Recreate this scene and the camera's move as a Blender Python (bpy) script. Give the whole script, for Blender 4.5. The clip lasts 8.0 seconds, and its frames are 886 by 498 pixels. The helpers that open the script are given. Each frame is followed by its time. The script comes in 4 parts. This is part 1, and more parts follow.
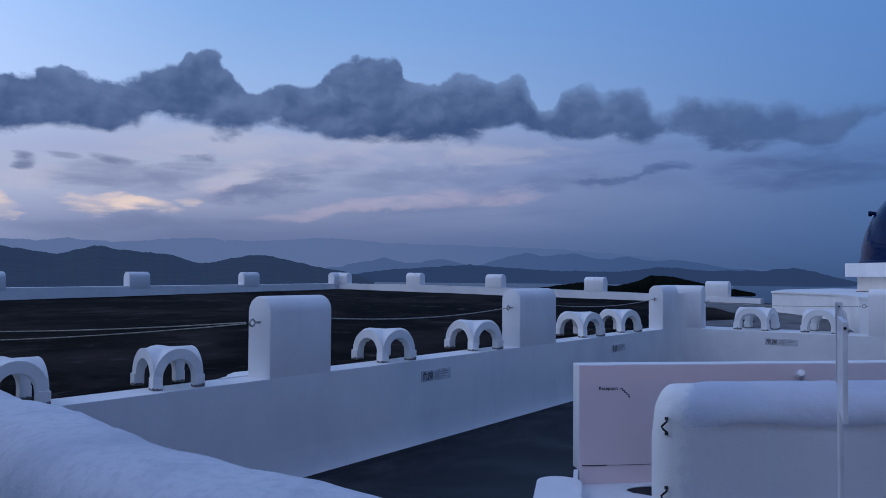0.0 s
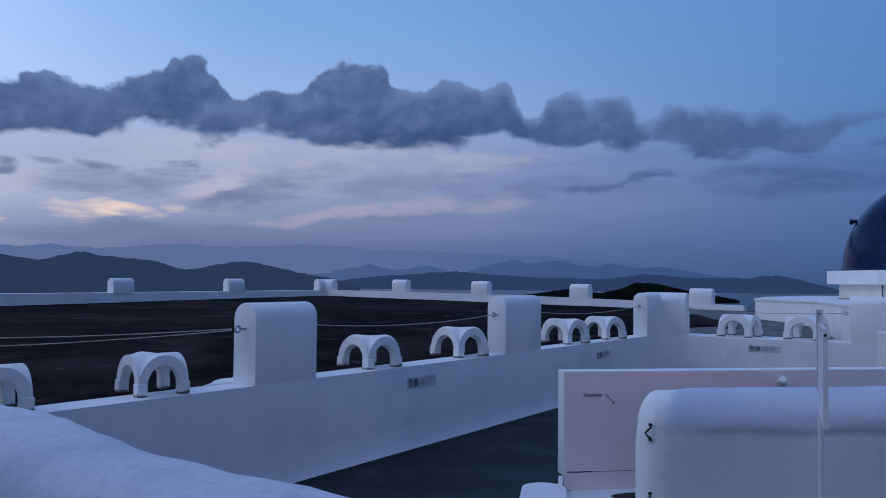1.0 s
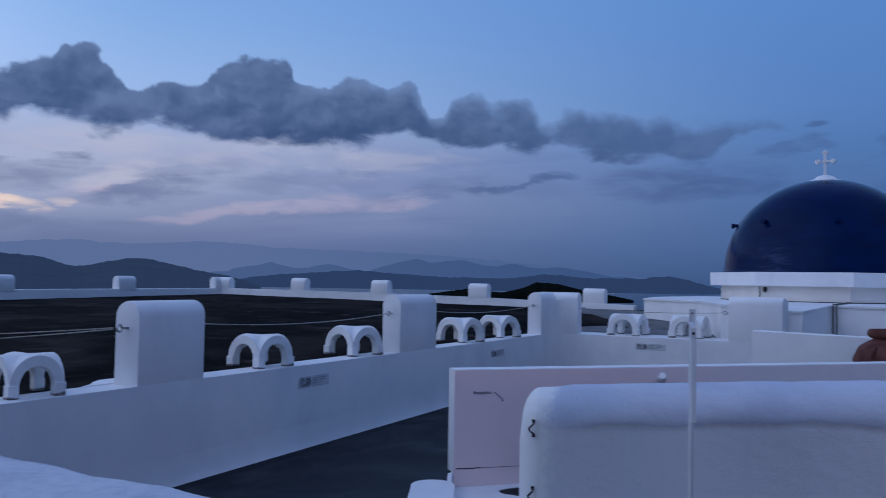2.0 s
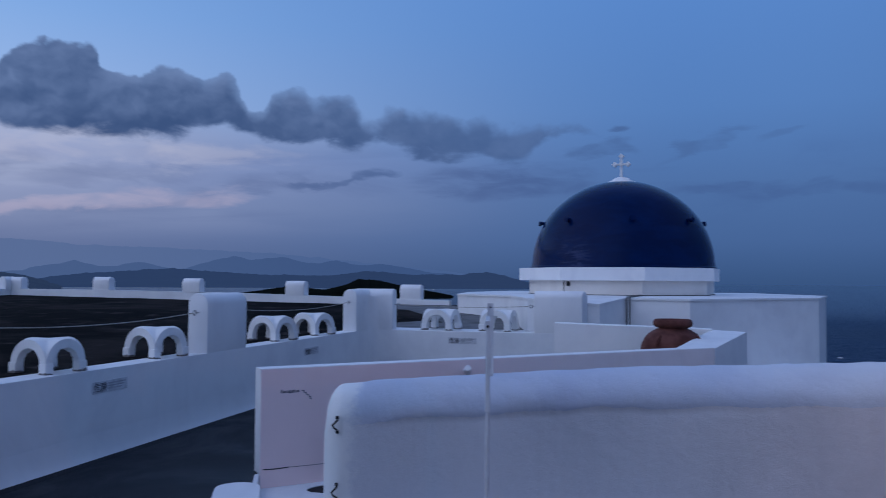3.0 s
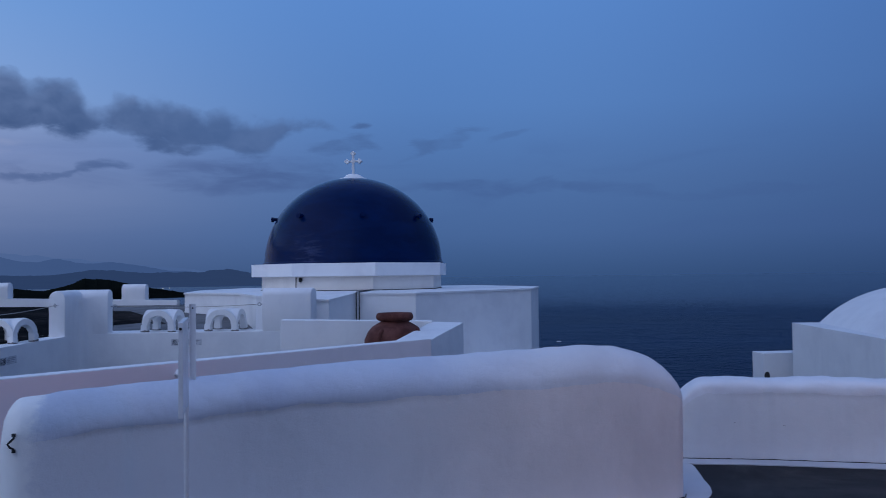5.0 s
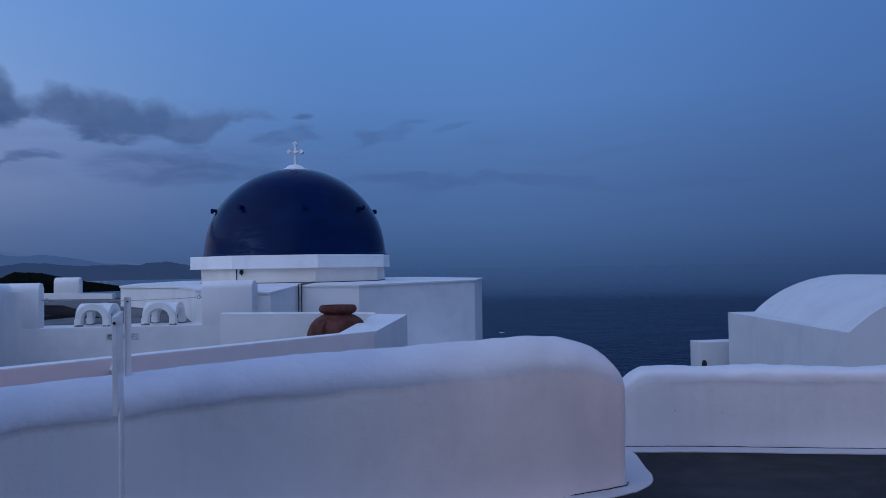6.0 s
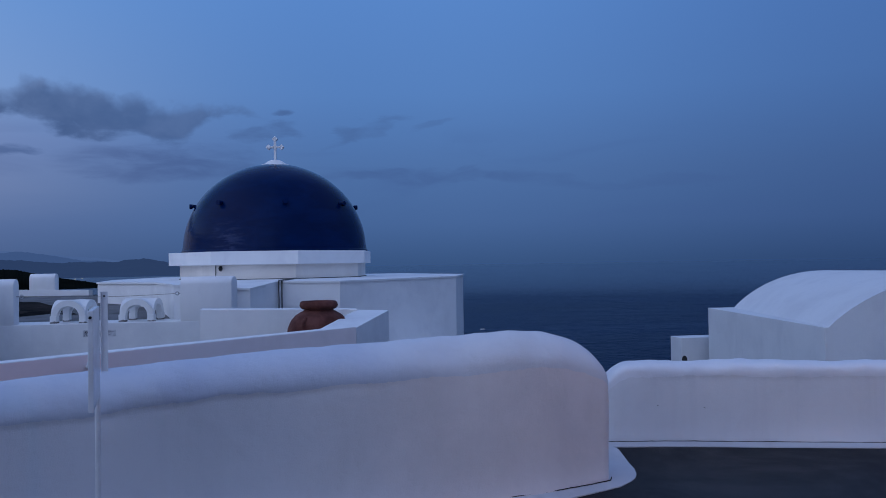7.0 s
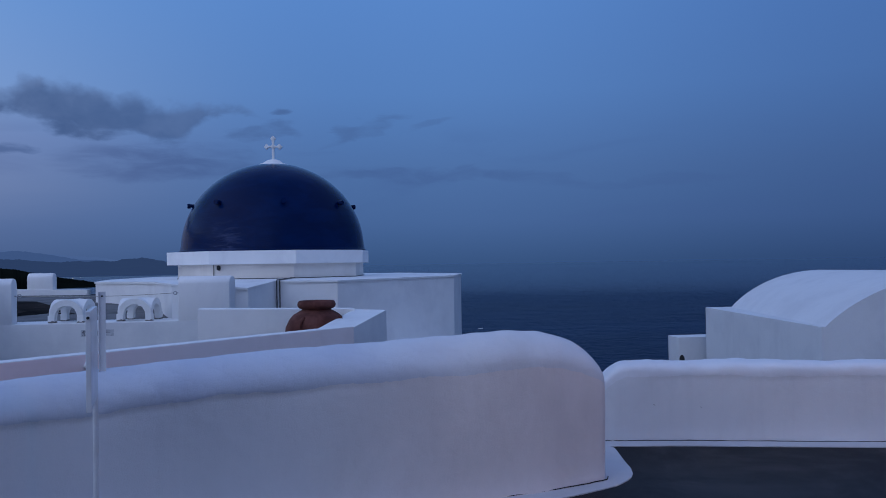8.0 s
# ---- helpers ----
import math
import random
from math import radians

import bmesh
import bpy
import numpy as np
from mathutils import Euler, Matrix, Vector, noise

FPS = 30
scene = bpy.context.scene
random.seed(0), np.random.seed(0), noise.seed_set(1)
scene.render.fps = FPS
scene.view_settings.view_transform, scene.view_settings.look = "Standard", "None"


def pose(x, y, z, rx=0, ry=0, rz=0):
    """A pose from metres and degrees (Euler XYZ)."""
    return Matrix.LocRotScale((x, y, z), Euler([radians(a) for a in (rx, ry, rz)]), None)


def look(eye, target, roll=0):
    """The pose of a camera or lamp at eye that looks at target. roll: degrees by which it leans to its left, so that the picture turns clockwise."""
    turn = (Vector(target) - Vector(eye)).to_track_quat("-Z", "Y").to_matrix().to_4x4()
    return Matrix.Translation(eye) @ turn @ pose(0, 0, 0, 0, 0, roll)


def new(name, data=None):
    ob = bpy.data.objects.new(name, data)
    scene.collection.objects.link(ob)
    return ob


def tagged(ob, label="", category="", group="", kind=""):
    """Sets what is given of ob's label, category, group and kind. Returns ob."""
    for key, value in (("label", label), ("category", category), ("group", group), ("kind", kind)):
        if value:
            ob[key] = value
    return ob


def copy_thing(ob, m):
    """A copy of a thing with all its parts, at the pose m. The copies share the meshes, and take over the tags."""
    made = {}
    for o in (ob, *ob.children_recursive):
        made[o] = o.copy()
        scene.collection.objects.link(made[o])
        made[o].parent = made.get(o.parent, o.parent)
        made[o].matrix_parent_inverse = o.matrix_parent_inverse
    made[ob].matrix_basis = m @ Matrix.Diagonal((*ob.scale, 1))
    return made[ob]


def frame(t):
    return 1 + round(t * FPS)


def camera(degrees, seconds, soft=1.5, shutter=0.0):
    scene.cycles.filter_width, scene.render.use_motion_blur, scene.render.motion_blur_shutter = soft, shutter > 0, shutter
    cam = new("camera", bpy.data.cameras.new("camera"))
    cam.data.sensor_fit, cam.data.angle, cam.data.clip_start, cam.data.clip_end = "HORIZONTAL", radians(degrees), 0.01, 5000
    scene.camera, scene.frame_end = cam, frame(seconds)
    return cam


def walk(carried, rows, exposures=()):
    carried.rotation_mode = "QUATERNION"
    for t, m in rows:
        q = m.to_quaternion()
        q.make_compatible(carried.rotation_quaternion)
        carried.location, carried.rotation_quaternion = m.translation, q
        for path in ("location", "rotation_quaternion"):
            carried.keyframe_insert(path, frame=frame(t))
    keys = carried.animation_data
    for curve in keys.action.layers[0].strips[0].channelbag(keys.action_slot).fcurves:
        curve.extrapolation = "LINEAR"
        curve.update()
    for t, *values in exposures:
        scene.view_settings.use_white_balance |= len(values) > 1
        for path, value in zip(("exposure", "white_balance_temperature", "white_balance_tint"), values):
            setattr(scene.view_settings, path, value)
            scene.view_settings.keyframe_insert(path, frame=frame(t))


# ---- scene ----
cam = camera(57.0, 8.0, soft=0.9, shutter=0.35)
PATH = [
    (0, (-13.214, -4.635, 1.643), (-11.565, -3.504, 1.704), 0.5),
    (0.5, (-13.223, -4.626, 1.64), (-11.573, -3.499, 1.711), 0.5),
    (1, (-13.237, -4.65, 1.644), (-11.569, -3.548, 1.722), 0.6),
    (1.2, (-13.233, -4.669, 1.642), (-11.552, -3.588, 1.722), 0.7),
    (2.3, (-13.211, -4.773, 1.648), (-11.373, -3.989, 1.727), 0.8),
    (2.5, (-13.207, -4.794, 1.649), (-11.334, -4.097, 1.729), 0.6),
    (3, (-13.185, -4.863, 1.646), (-11.248, -4.371, 1.722), 0.4),
    (3.5, (-13.16, -4.929, 1.646), (-11.185, -4.625, 1.718), 0.2),
    (4, (-13.129, -4.992, 1.647), (-11.135, -4.858, 1.717), -0.0),
    (4.5, (-13.126, -5.049, 1.656), (-11.128, -5.063, 1.725), -0.4),
    (5, (-13.153, -5.121, 1.662), (-11.158, -5.246, 1.725), -0.7),
    (6.5, (-13.057, -5.117, 1.649), (-11.079, -5.413, 1.683), -0.9),
    (7, (-13.037, -5.111, 1.639), (-11.061, -5.421, 1.672), -0.9),
    (7.5, (-13.047, -5.112, 1.641), (-11.073, -5.427, 1.674), -0.9),
    (8, (-13.057, -5.117, 1.645), (-11.082, -5.431, 1.676), -0.9),
]
walk(cam, [(t, look(eye, target, roll)) for t, eye, target, roll in PATH])

# ---- light and sky ----
def col(r, g, b):
    """Linear colour from an eight-bit display colour."""
    return tuple((c / 255 / 12.92 if c <= 10 else ((c / 255 + 0.055) / 1.055) ** 2.4) for c in (r, g, b)) + (1.0,)


class Net:
    """Short hand for node trees."""

    def __init__(self, tree, fresh=True):
        self.t = tree
        if fresh:
            tree.nodes.clear()

    def add(self, kind, **sets):
        n = self.t.nodes.new(kind)
        for k, v in sets.items():
            n.inputs[k.replace("_", " ")].default_value = v
        return n

    def put(self, a, b):
        self.t.links.new(a, b)

    def math(self, op, a, b=None, c=None, clamp=False):
        n = self.t.nodes.new("ShaderNodeMath")
        n.operation, n.use_clamp = op, clamp
        for i, v in enumerate((a, b, c)):
            if v is None:
                continue
            if isinstance(v, (int, float)):
                n.inputs[i].default_value = v
            else:
                self.put(v, n.inputs[i])
        return n.outputs[0]

    def step(self, v, lo, hi, a=0.0, b=1.0):
        n = self.t.nodes.new("ShaderNodeMapRange")
        n.interpolation_type = "SMOOTHSTEP"
        self.put(v, n.inputs[0])
        for i, x in enumerate((lo, hi, a, b)):
            n.inputs[i + 1].default_value = x
        return n.outputs[0]

    def mix(self, f, a, b, blend="MIX"):
        n = self.t.nodes.new("ShaderNodeMix")
        n.data_type, n.blend_type = "RGBA", blend
        if isinstance(f, (int, float)):
            n.inputs[0].default_value = f
        else:
            self.put(f, n.inputs[0])
        for i, v in ((6, a), (7, b)):
            if isinstance(v, tuple):
                n.inputs[i].default_value = v
            else:
                self.put(v, n.inputs[i])
        return n.outputs[2]

    def ramp(self, v, stops, ease="LINEAR"):
        n = self.t.nodes.new("ShaderNodeValToRGB")
        n.color_ramp.interpolation = ease
        el = n.color_ramp.elements
        while len(el) < len(stops):
            el.new(0.5)
        for e, (p, c) in zip(el, stops):
            e.position = p
            e.color = c if isinstance(c, tuple) else (c, c, c, 1)
        self.put(v, n.inputs[0])
        return n.outputs[0]

    def curve(self, v, pts):
        n = self.t.nodes.new("ShaderNodeFloatCurve")
        c = n.mapping.curves[0]
        c.points[0].location, c.points[1].location = pts[0], pts[-1]
        for p in pts[1:-1]:
            c.points.new(*p)
        n.mapping.extend = "HORIZONTAL"
        n.mapping.update()
        self.put(v, n.inputs["Value"])
        return n.outputs[0]

    def noise(self, vec, scale, detail=4.0, rough=0.55, warp=0.0):
        n = self.add("ShaderNodeTexNoise", Scale=scale, Detail=detail, Roughness=rough, Distortion=warp)
        if vec is not None:
            self.put(vec, n.inputs["Vector"])
        return n.outputs["Fac"]

    def stretch(self, vec, sx, sy, sz):
        n = self.t.nodes.new("ShaderNodeMapping")
        n.inputs["Scale"].default_value = (sx, sy, sz)
        self.put(vec, n.inputs["Vector"])
        return n.outputs[0]


def make_sky():
    w = bpy.data.worlds.new("dusk_sky")
    scene.world = w
    w.use_nodes = True
    n = Net(w.node_tree)
    ray = n.add("ShaderNodeTexCoord").outputs["Generated"]
    sep = n.add("ShaderNodeSeparateXYZ")
    n.put(ray, sep.inputs[0])
    x, y, z = sep.outputs
    az = n.math("MULTIPLY", n.math("ARCTAN2", y, x), 57.2958)
    el = n.math("MULTIPLY", n.math("ARCSINE", z), 57.2958)
    comb = n.add("ShaderNodeCombineXYZ")
    n.put(az, comb.inputs[0])
    n.put(el, comb.inputs[1])
    flat = comb.outputs[0]
    up = n.math("MULTIPLY", n.math("MAXIMUM", el, 0.0), 1 / 90)
    west = n.ramp(up, [(0.0, col(86, 104, 148)), (0.030, col(106, 122, 164)), (0.055, col(132, 146, 186)), (0.09, col(142, 157, 202)),
                       (0.125, col(156, 188, 238)), (0.19, col(130, 174, 234)), (0.30, ZENITH_LOW), (0.62, ZENITH), (1.0, ZENITH)])
    east = n.ramp(up, [(0.0, col(55, 85, 132)), (0.030, col(68, 101, 154)), (0.07, col(75, 111, 167)), (0.13, col(83, 127, 191)),
                       (0.21, col(86, 134, 204)), (0.30, ZENITH_LOW), (0.62, ZENITH), (1.0, ZENITH)])
    side = n.step(az, -4.0, 56.0)
    sky = n.mix(side, east, west)
    sky = n.mix(n.step(az, -8.0, -42.0, 0.0, 1.0), sky, n.mix(1.0, sky, (0.69, 0.71, 0.77, 1), "MULTIPLY"))
    # the last light beyond the western hills, high behind the walls
    dot = n.add("ShaderNodeVectorMath")
    dot.operation = "DOT_PRODUCT"
    dot.inputs[1].default_value = GLOW_DIRECTION
    n.put(ray, dot.inputs[0])
    sky = n.mix(n.step(dot.outputs["Value"], 0.25, 1.0), sky, GLOW_COLOUR, "ADD")
    back = n.add("ShaderNodeVectorMath")
    back.operation = "DOT_PRODUCT"
    back.inputs[1].default_value = BACK_DIRECTION
    n.put(ray, back.inputs[0])
    sky = n.mix(n.step(back.outputs["Value"], 0.3, 1.0), sky, BACK_COLOUR, "ADD")
    # thin veils in the west
    s1 = n.noise(n.stretch(flat, 0.040, 0.22, 1), 1.0, 5.0, 0.5, 0.8)
    s2 = n.noise(n.stretch(flat, 0.065, 0.34, 1), 1.0, 5.0, 0.52, 0.8)
    fray = n.noise(n.stretch(flat, 0.24, 0.80, 1), 1.0, 5.0, 0.55, 0.5)
    puff = n.noise(n.stretch(flat, 0.42, 0.62, 1), 1.0, 6.0, 0.56, 0.2)
    low = n.math("MULTIPLY", n.step(el, 2.0, 6.0), n.step(el, 12.0, 9.0))
    pale = n.math("MULTIPLY", n.math("MULTIPLY", n.step(s1, 0.36, 0.60, 0.25, 1.0), low), n.step(az, 8.0, 42.0, 0.0, 0.72))
    sky = n.mix(pale, sky, n.mix(n.step(az, 26.0, 52.0), col(138, 155, 196), col(168, 181, 213)))
    dark = n.math("MULTIPLY", n.math("MULTIPLY", n.step(s2, 0.50, 0.70), n.math("MULTIPLY", n.step(el, 1.5, 3.5), n.step(el, 10.0, 7.0))), n.step(az, -30.0, 20.0, 0.18, 0.42))
    sky = n.mix(dark, sky, n.mix(side, col(62, 90, 146), col(104, 120, 162)))

    drift = n.add("ShaderNodeTexNoise", Scale=1.0, Detail=6.0, Roughness=0.58, Distortion=0.3)
    n.put(n.stretch(flat, 0.16, 0.55, 1), drift.inputs["Vector"])
    parts = n.add("ShaderNodeSeparateColor")
    n.put(drift.outputs["Color"], parts.inputs[0])
    drift_a, drift_e = n.math("SUBTRACT", parts.outputs[0], 0.5), n.math("SUBTRACT", parts.outputs[1], 0.5)

    def strokes(sky, rows, paint, edge, ragged):
        """Lays soft strokes over the sky: heading, height, half widths, slope, share."""
        for h0, e0, hw, ew, slope, share in rows:
            da = n.math("SUBTRACT", n.math("ADD", az, n.math("MULTIPLY", drift_a, min(9.0, 2.6 * hw) * ragged)), h0)
            lift = n.math("MULTIPLY", drift_e, 3.4 * min(1.0, ew + 0.25) * ragged)
            de = n.math("SUBTRACT", n.math("SUBTRACT", n.math("SUBTRACT", el, e0), n.math("MULTIPLY", da, slope)), lift)
            dh, dv = n.math("DIVIDE", da, hw), n.math("DIVIDE", de, ew)
            rr = n.math("ADD", n.math("MULTIPLY", dh, dh), n.math("MULTIPLY", dv, dv))
            m = n.math("MULTIPLY", n.step(rr, 1.0, edge), n.step(fray, 0.34, 0.60, 0.30 * share, share))
            sky = n.mix(m, sky, paint)
        return sky

    sky = strokes(sky, GREY_VEILS, n.mix(side, col(62, 90, 144), col(103, 118, 160)), 0.0, 1.0)
    sky = strokes(sky, PALE_WISPS, col(180, 186, 212), 0.0, 1.0)
    sky = strokes(sky, PINK_WISPS, col(186, 178, 204), 0.0, 1.0)
    sky = strokes(sky, SUNLIT_EDGES, col(224, 208, 205), 0.0, 1.0)
    # the long bank of cumulus
    turn = n.math("DIVIDE", az, 80.0)
    tops = n.curve(turn, [(a / 80, e / 20) for a, e in CLOUD_TOP])
    feet = n.curve(turn, [(a / 80, e / 20) for a, e in CLOUD_FOOT])
    e20 = n.math("DIVIDE", el, 20.0)
    warp = n.add("ShaderNodeTexNoise", Scale=0.5, Detail=4.0, Roughness=0.55)
    n.put(flat, warp.inputs["Vector"])
    shift = n.add("ShaderNodeVectorMath")
    shift.operation = "MULTIPLY_ADD"
    n.put(warp.outputs["Color"], shift.inputs[0])
    shift.inputs[1].default_value = (2.2, 1.8, 0.0)
    n.put(flat, shift.inputs[2])

    def billows(offset):
        """Rounded heaps upon heaps, moved by an offset in degrees."""
        move = n.add("ShaderNodeVectorMath")
        move.operation = "ADD"
        n.put(shift.outputs[0], move.inputs[0])
        move.inputs[1].default_value = offset
        cell = n.add("ShaderNodeTexVoronoi", Scale=0.46)
        cell.feature = "SMOOTH_F1"
        cell.inputs["Smoothness"].default_value = 0.8
        cell.inputs["Detail"].default_value = 2.0
        cell.inputs["Roughness"].default_value = 0.38
        cell.inputs["Lacunarity"].default_value = 2.3
        n.put(n.stretch(move.outputs[0], 1.0, 1.25, 1.0), cell.inputs["Vector"])
        return n.math("SUBTRACT", 0.60, cell.outputs["Distance"])

    billow = billows((0.0, 0.0, 0.0))
    relief = n.math("SUBTRACT", billow, billows((0.35, 0.40, 0.0)))
    mass = n.noise(n.stretch(flat, 0.20, 0.34, 1), 1.0, 4.0, 0.55, 0.3)
    frill = n.noise(n.stretch(flat, 0.26, 0.6, 1), 1.1, 6.0, 0.55, 0.4)
    rag = n.math("ADD", n.math("MULTIPLY", n.math("SUBTRACT", puff, 0.5), 0.07), n.math("ADD", n.math("MULTIPLY", billow, 0.060), 0.030))
    over = n.math("ADD", n.math("SUBTRACT", tops, e20), rag)
    under = n.math("ADD", n.math("SUBTRACT", e20, feet), n.math("ADD", n.math("ADD", n.math("MULTIPLY", n.math("SUBTRACT", frill, 0.5), 0.12), 0.012), n.math("MULTIPLY", n.math("SUBTRACT", puff, 0.5), 0.08)))
    soft = n.step(az, 16.0, 40.0, 1.0, 0.0)
    crest = n.math("MULTIPLY", n.step(over, -0.004, 0.016), n.math("ADD", n.math("MULTIPLY", n.step(over, -0.010, 0.060), soft), n.math("SUBTRACT", 1.0, soft)))
    mask = n.math("MULTIPLY", crest, n.step(under, -0.016, 0.030))
    mask = n.math("MULTIPLY", mask, n.step(az, -4.0, 30.0, 0.62, 0.97))
    rise = n.math("DIVIDE", under, n.math("MAXIMUM", n.math("ADD", n.math("MAXIMUM", over, 0.0), under), 0.02))
    lit = n.math("ADD", n.math("MULTIPLY", relief, 0.5), n.math("ADD", n.math("MULTIPLY", n.math("SUBTRACT", mass, 0.5), 1.1), n.math("MULTIPLY", rise, 0.42)))
    body = n.mix(n.step(lit, -0.25, 0.95), col(52, 78, 124), col(105, 130, 177))
    body = n.mix(n.step(az, 34.0, 4.0, 0.0, 0.6), body, col(66, 93, 142))
    sky = n.mix(mask, sky, body)
    # ragged scud under and beside the bank
    sky = strokes(sky, SCUD_WEST, col(94, 111, 150), 0.0, 1.0)
    sky = strokes(sky, SCUD_EAST, col(62, 88, 138), 0.0, 1.0)
    sky = n.mix(1.0, sky, (1.05, 1.0, 0.965, 1), "MULTIPLY")
    bg = n.add("ShaderNodeBackground", Strength=SKY_STRENGTH)
    n.put(sky, bg.inputs[0])
    out = n.add("ShaderNodeOutputWorld")
    n.put(bg.outputs[0], out.inputs[0])


# strokes of high cloud: heading, height, half widths, slope, share
GREY_VEILS = [(56.5, 6.3, 5.5, 1.3, 0.0, 0.55), (46.5, 5.9, 5.6, 1.1, -0.20, 0.75), (36.0, 6.9, 7.0, 0.9, -0.06, 0.35), (9.0, 6.7, 8.0, 1.5, 0.0, 0.75), (-8.0, 5.8, 14.0, 0.7, 0.02, 0.45),
              (27.0, 6.6, 4.6, 0.8, 0.0, 0.5), (54.0, 3.0, 14.0, 0.9, 0.0, 0.5), (-22.0, 5.2, 9.0, 0.5, 0.0, 0.25)]
PALE_WISPS = [(49.6, 6.4, 5.2, 0.9, -0.22, 0.75), (61.5, 5.9, 2.6, 1.2, 0.0, 0.6), (44.0, 8.6, 15.0, 1.3, 0.0, 0.45), (31.0, 8.4, 8.0, 1.1, 0.0, 0.4)]
PINK_WISPS = [(41.5, 4.5, 7.0, 0.62, -0.14, 0.42), (33.0, 5.3, 6.5, 1.0, -0.06, 0.38), (50.5, 5.7, 3.0, 0.7, -0.15, 0.4)]
SUNLIT_EDGES = [(55.7, 4.3, 3.4, 0.62, -0.05, 1.0), (51.5, 4.7, 1.3, 0.36, 0.0, 0.75), (63.6, 4.2, 2.0, 0.95, 0.0, 0.9)]
SCUD_WEST = [(62.0, 6.75, 0.9, 0.55, 0.0, 0.9), (59.6, 7.35, 1.3, 0.26, 0.0, 0.5), (56.6, 7.45, 1.7, 0.42, 0.0, 0.8), (52.2, 7.45, 2.3, 0.50, -0.05, 0.75)]
SCUD_EAST = [(18.9, 7.15, 2.4, 0.62, -0.02, 0.65), (22.5, 6.7, 2.8, 0.34, -0.15, 0.55), (2.0, 10.55, 1.1, 0.28, 0.0, 0.6), (3.2, 9.0, 2.8, 0.85, -0.25, 0.5), (-3.6, 9.3, 3.0, 0.70, -0.38, 0.42),
             (-8.5, 9.6, 2.2, 0.4, -0.2, 0.25)]
# heading (degrees from +x towards +y) and height above the horizon of the bank's upper and lower rim
CLOUD_TOP = [(0.0, 8.5), (4.0, 10.2), (5.9, 10.9), (9.9, 10.6), (11.6, 11.0), (13.0, 10.9), (14.4, 11.5), (15.8, 11.7), (17.9, 11.5), (19.4, 10.8), (20.4, 11.6),
             (21.1, 12.3), (23.4, 12.0), (24.1, 12.5), (25.9, 12.5), (27.3, 11.1), (28.1, 11.9), (29.3, 13.1), (31.1, 13.0), (33.2, 13.8), (34.3, 13.3), (35.6, 12.6),
             (36.9, 13.1), (38.0, 14.3), (39.6, 14.5), (41.1, 14.1), (42.7, 13.1), (43.7, 12.4), (45.5, 12.2), (47.2, 12.0), (48.7, 12.6), (49.7, 13.5), (50.7, 14.3),
             (51.9, 14.1), (52.9, 12.9), (54.7, 12.6), (58.3, 11.9), (60.1, 12.4), (63.2, 11.3), (80.0, 11.5)]
CLOUD_FOOT = [(0.0, 10.5), (4.0, 10.2), (5.9, 10.4), (7.7, 9.4), (8.8, 8.5), (10.3, 8.2), (11.7, 9.1), (13.0, 8.9), (15.1, 8.5), (16.7, 9.2), (19.1, 9.8), (20.1, 9.3),
              (22.9, 9.5), (26.7, 9.8), (28.2, 10.3), (30.8, 9.9), (33.2, 9.5), (36.9, 9.4), (40.8, 9.5), (43.9, 9.7), (45.3, 10.2), (47.2, 10.1), (48.4, 9.5),
              (50.1, 9.6), (51.4, 10.1), (53.7, 10.0), (56.7, 9.5), (60.0, 9.3), (63.1, 8.8), (80.0, 8.8)]
ZENITH_LOW, ZENITH, SKY_STRENGTH = col(99, 146, 212), col(108, 143, 210), 1.0
GLOW_DIRECTION = (-0.545, 0.775, 0.320)
GLOW_COLOUR = (0.47, 0.52, 0.68, 1.0)
BACK_DIRECTION, BACK_COLOUR = (-0.58, -0.62, 0.53), (0.10, 0.118, 0.165, 1.0)
LANTERN_GLOW = 105.0
make_sky()
glow = new("afterglow", bpy.data.lights.new("afterglow", "SUN"))
glow.data.energy, glow.data.angle, glow.data.color = 0.07, radians(60), (1.0, 0.88, 0.86)
glow.matrix_world = look((-50.6, 72.3, 46.9), (0, 0, 0))


# ---- materials ----
def material(name):
    m = bpy.data.materials.new(name)
    m.use_nodes = True
    n = Net(m.node_tree)
    out = n.add("ShaderNodeOutputMaterial")
    bs = n.add("ShaderNodeBsdfPrincipled")
    n.put(bs.outputs[0], out.inputs[0])
    return m, n, bs


def bump(n, bs, height, strength, dist):
    b = n.add("ShaderNodeBump", Strength=strength, Distance=dist)
    n.put(height, b.inputs["Height"])
    n.put(b.outputs[0], bs.inputs["Normal"])


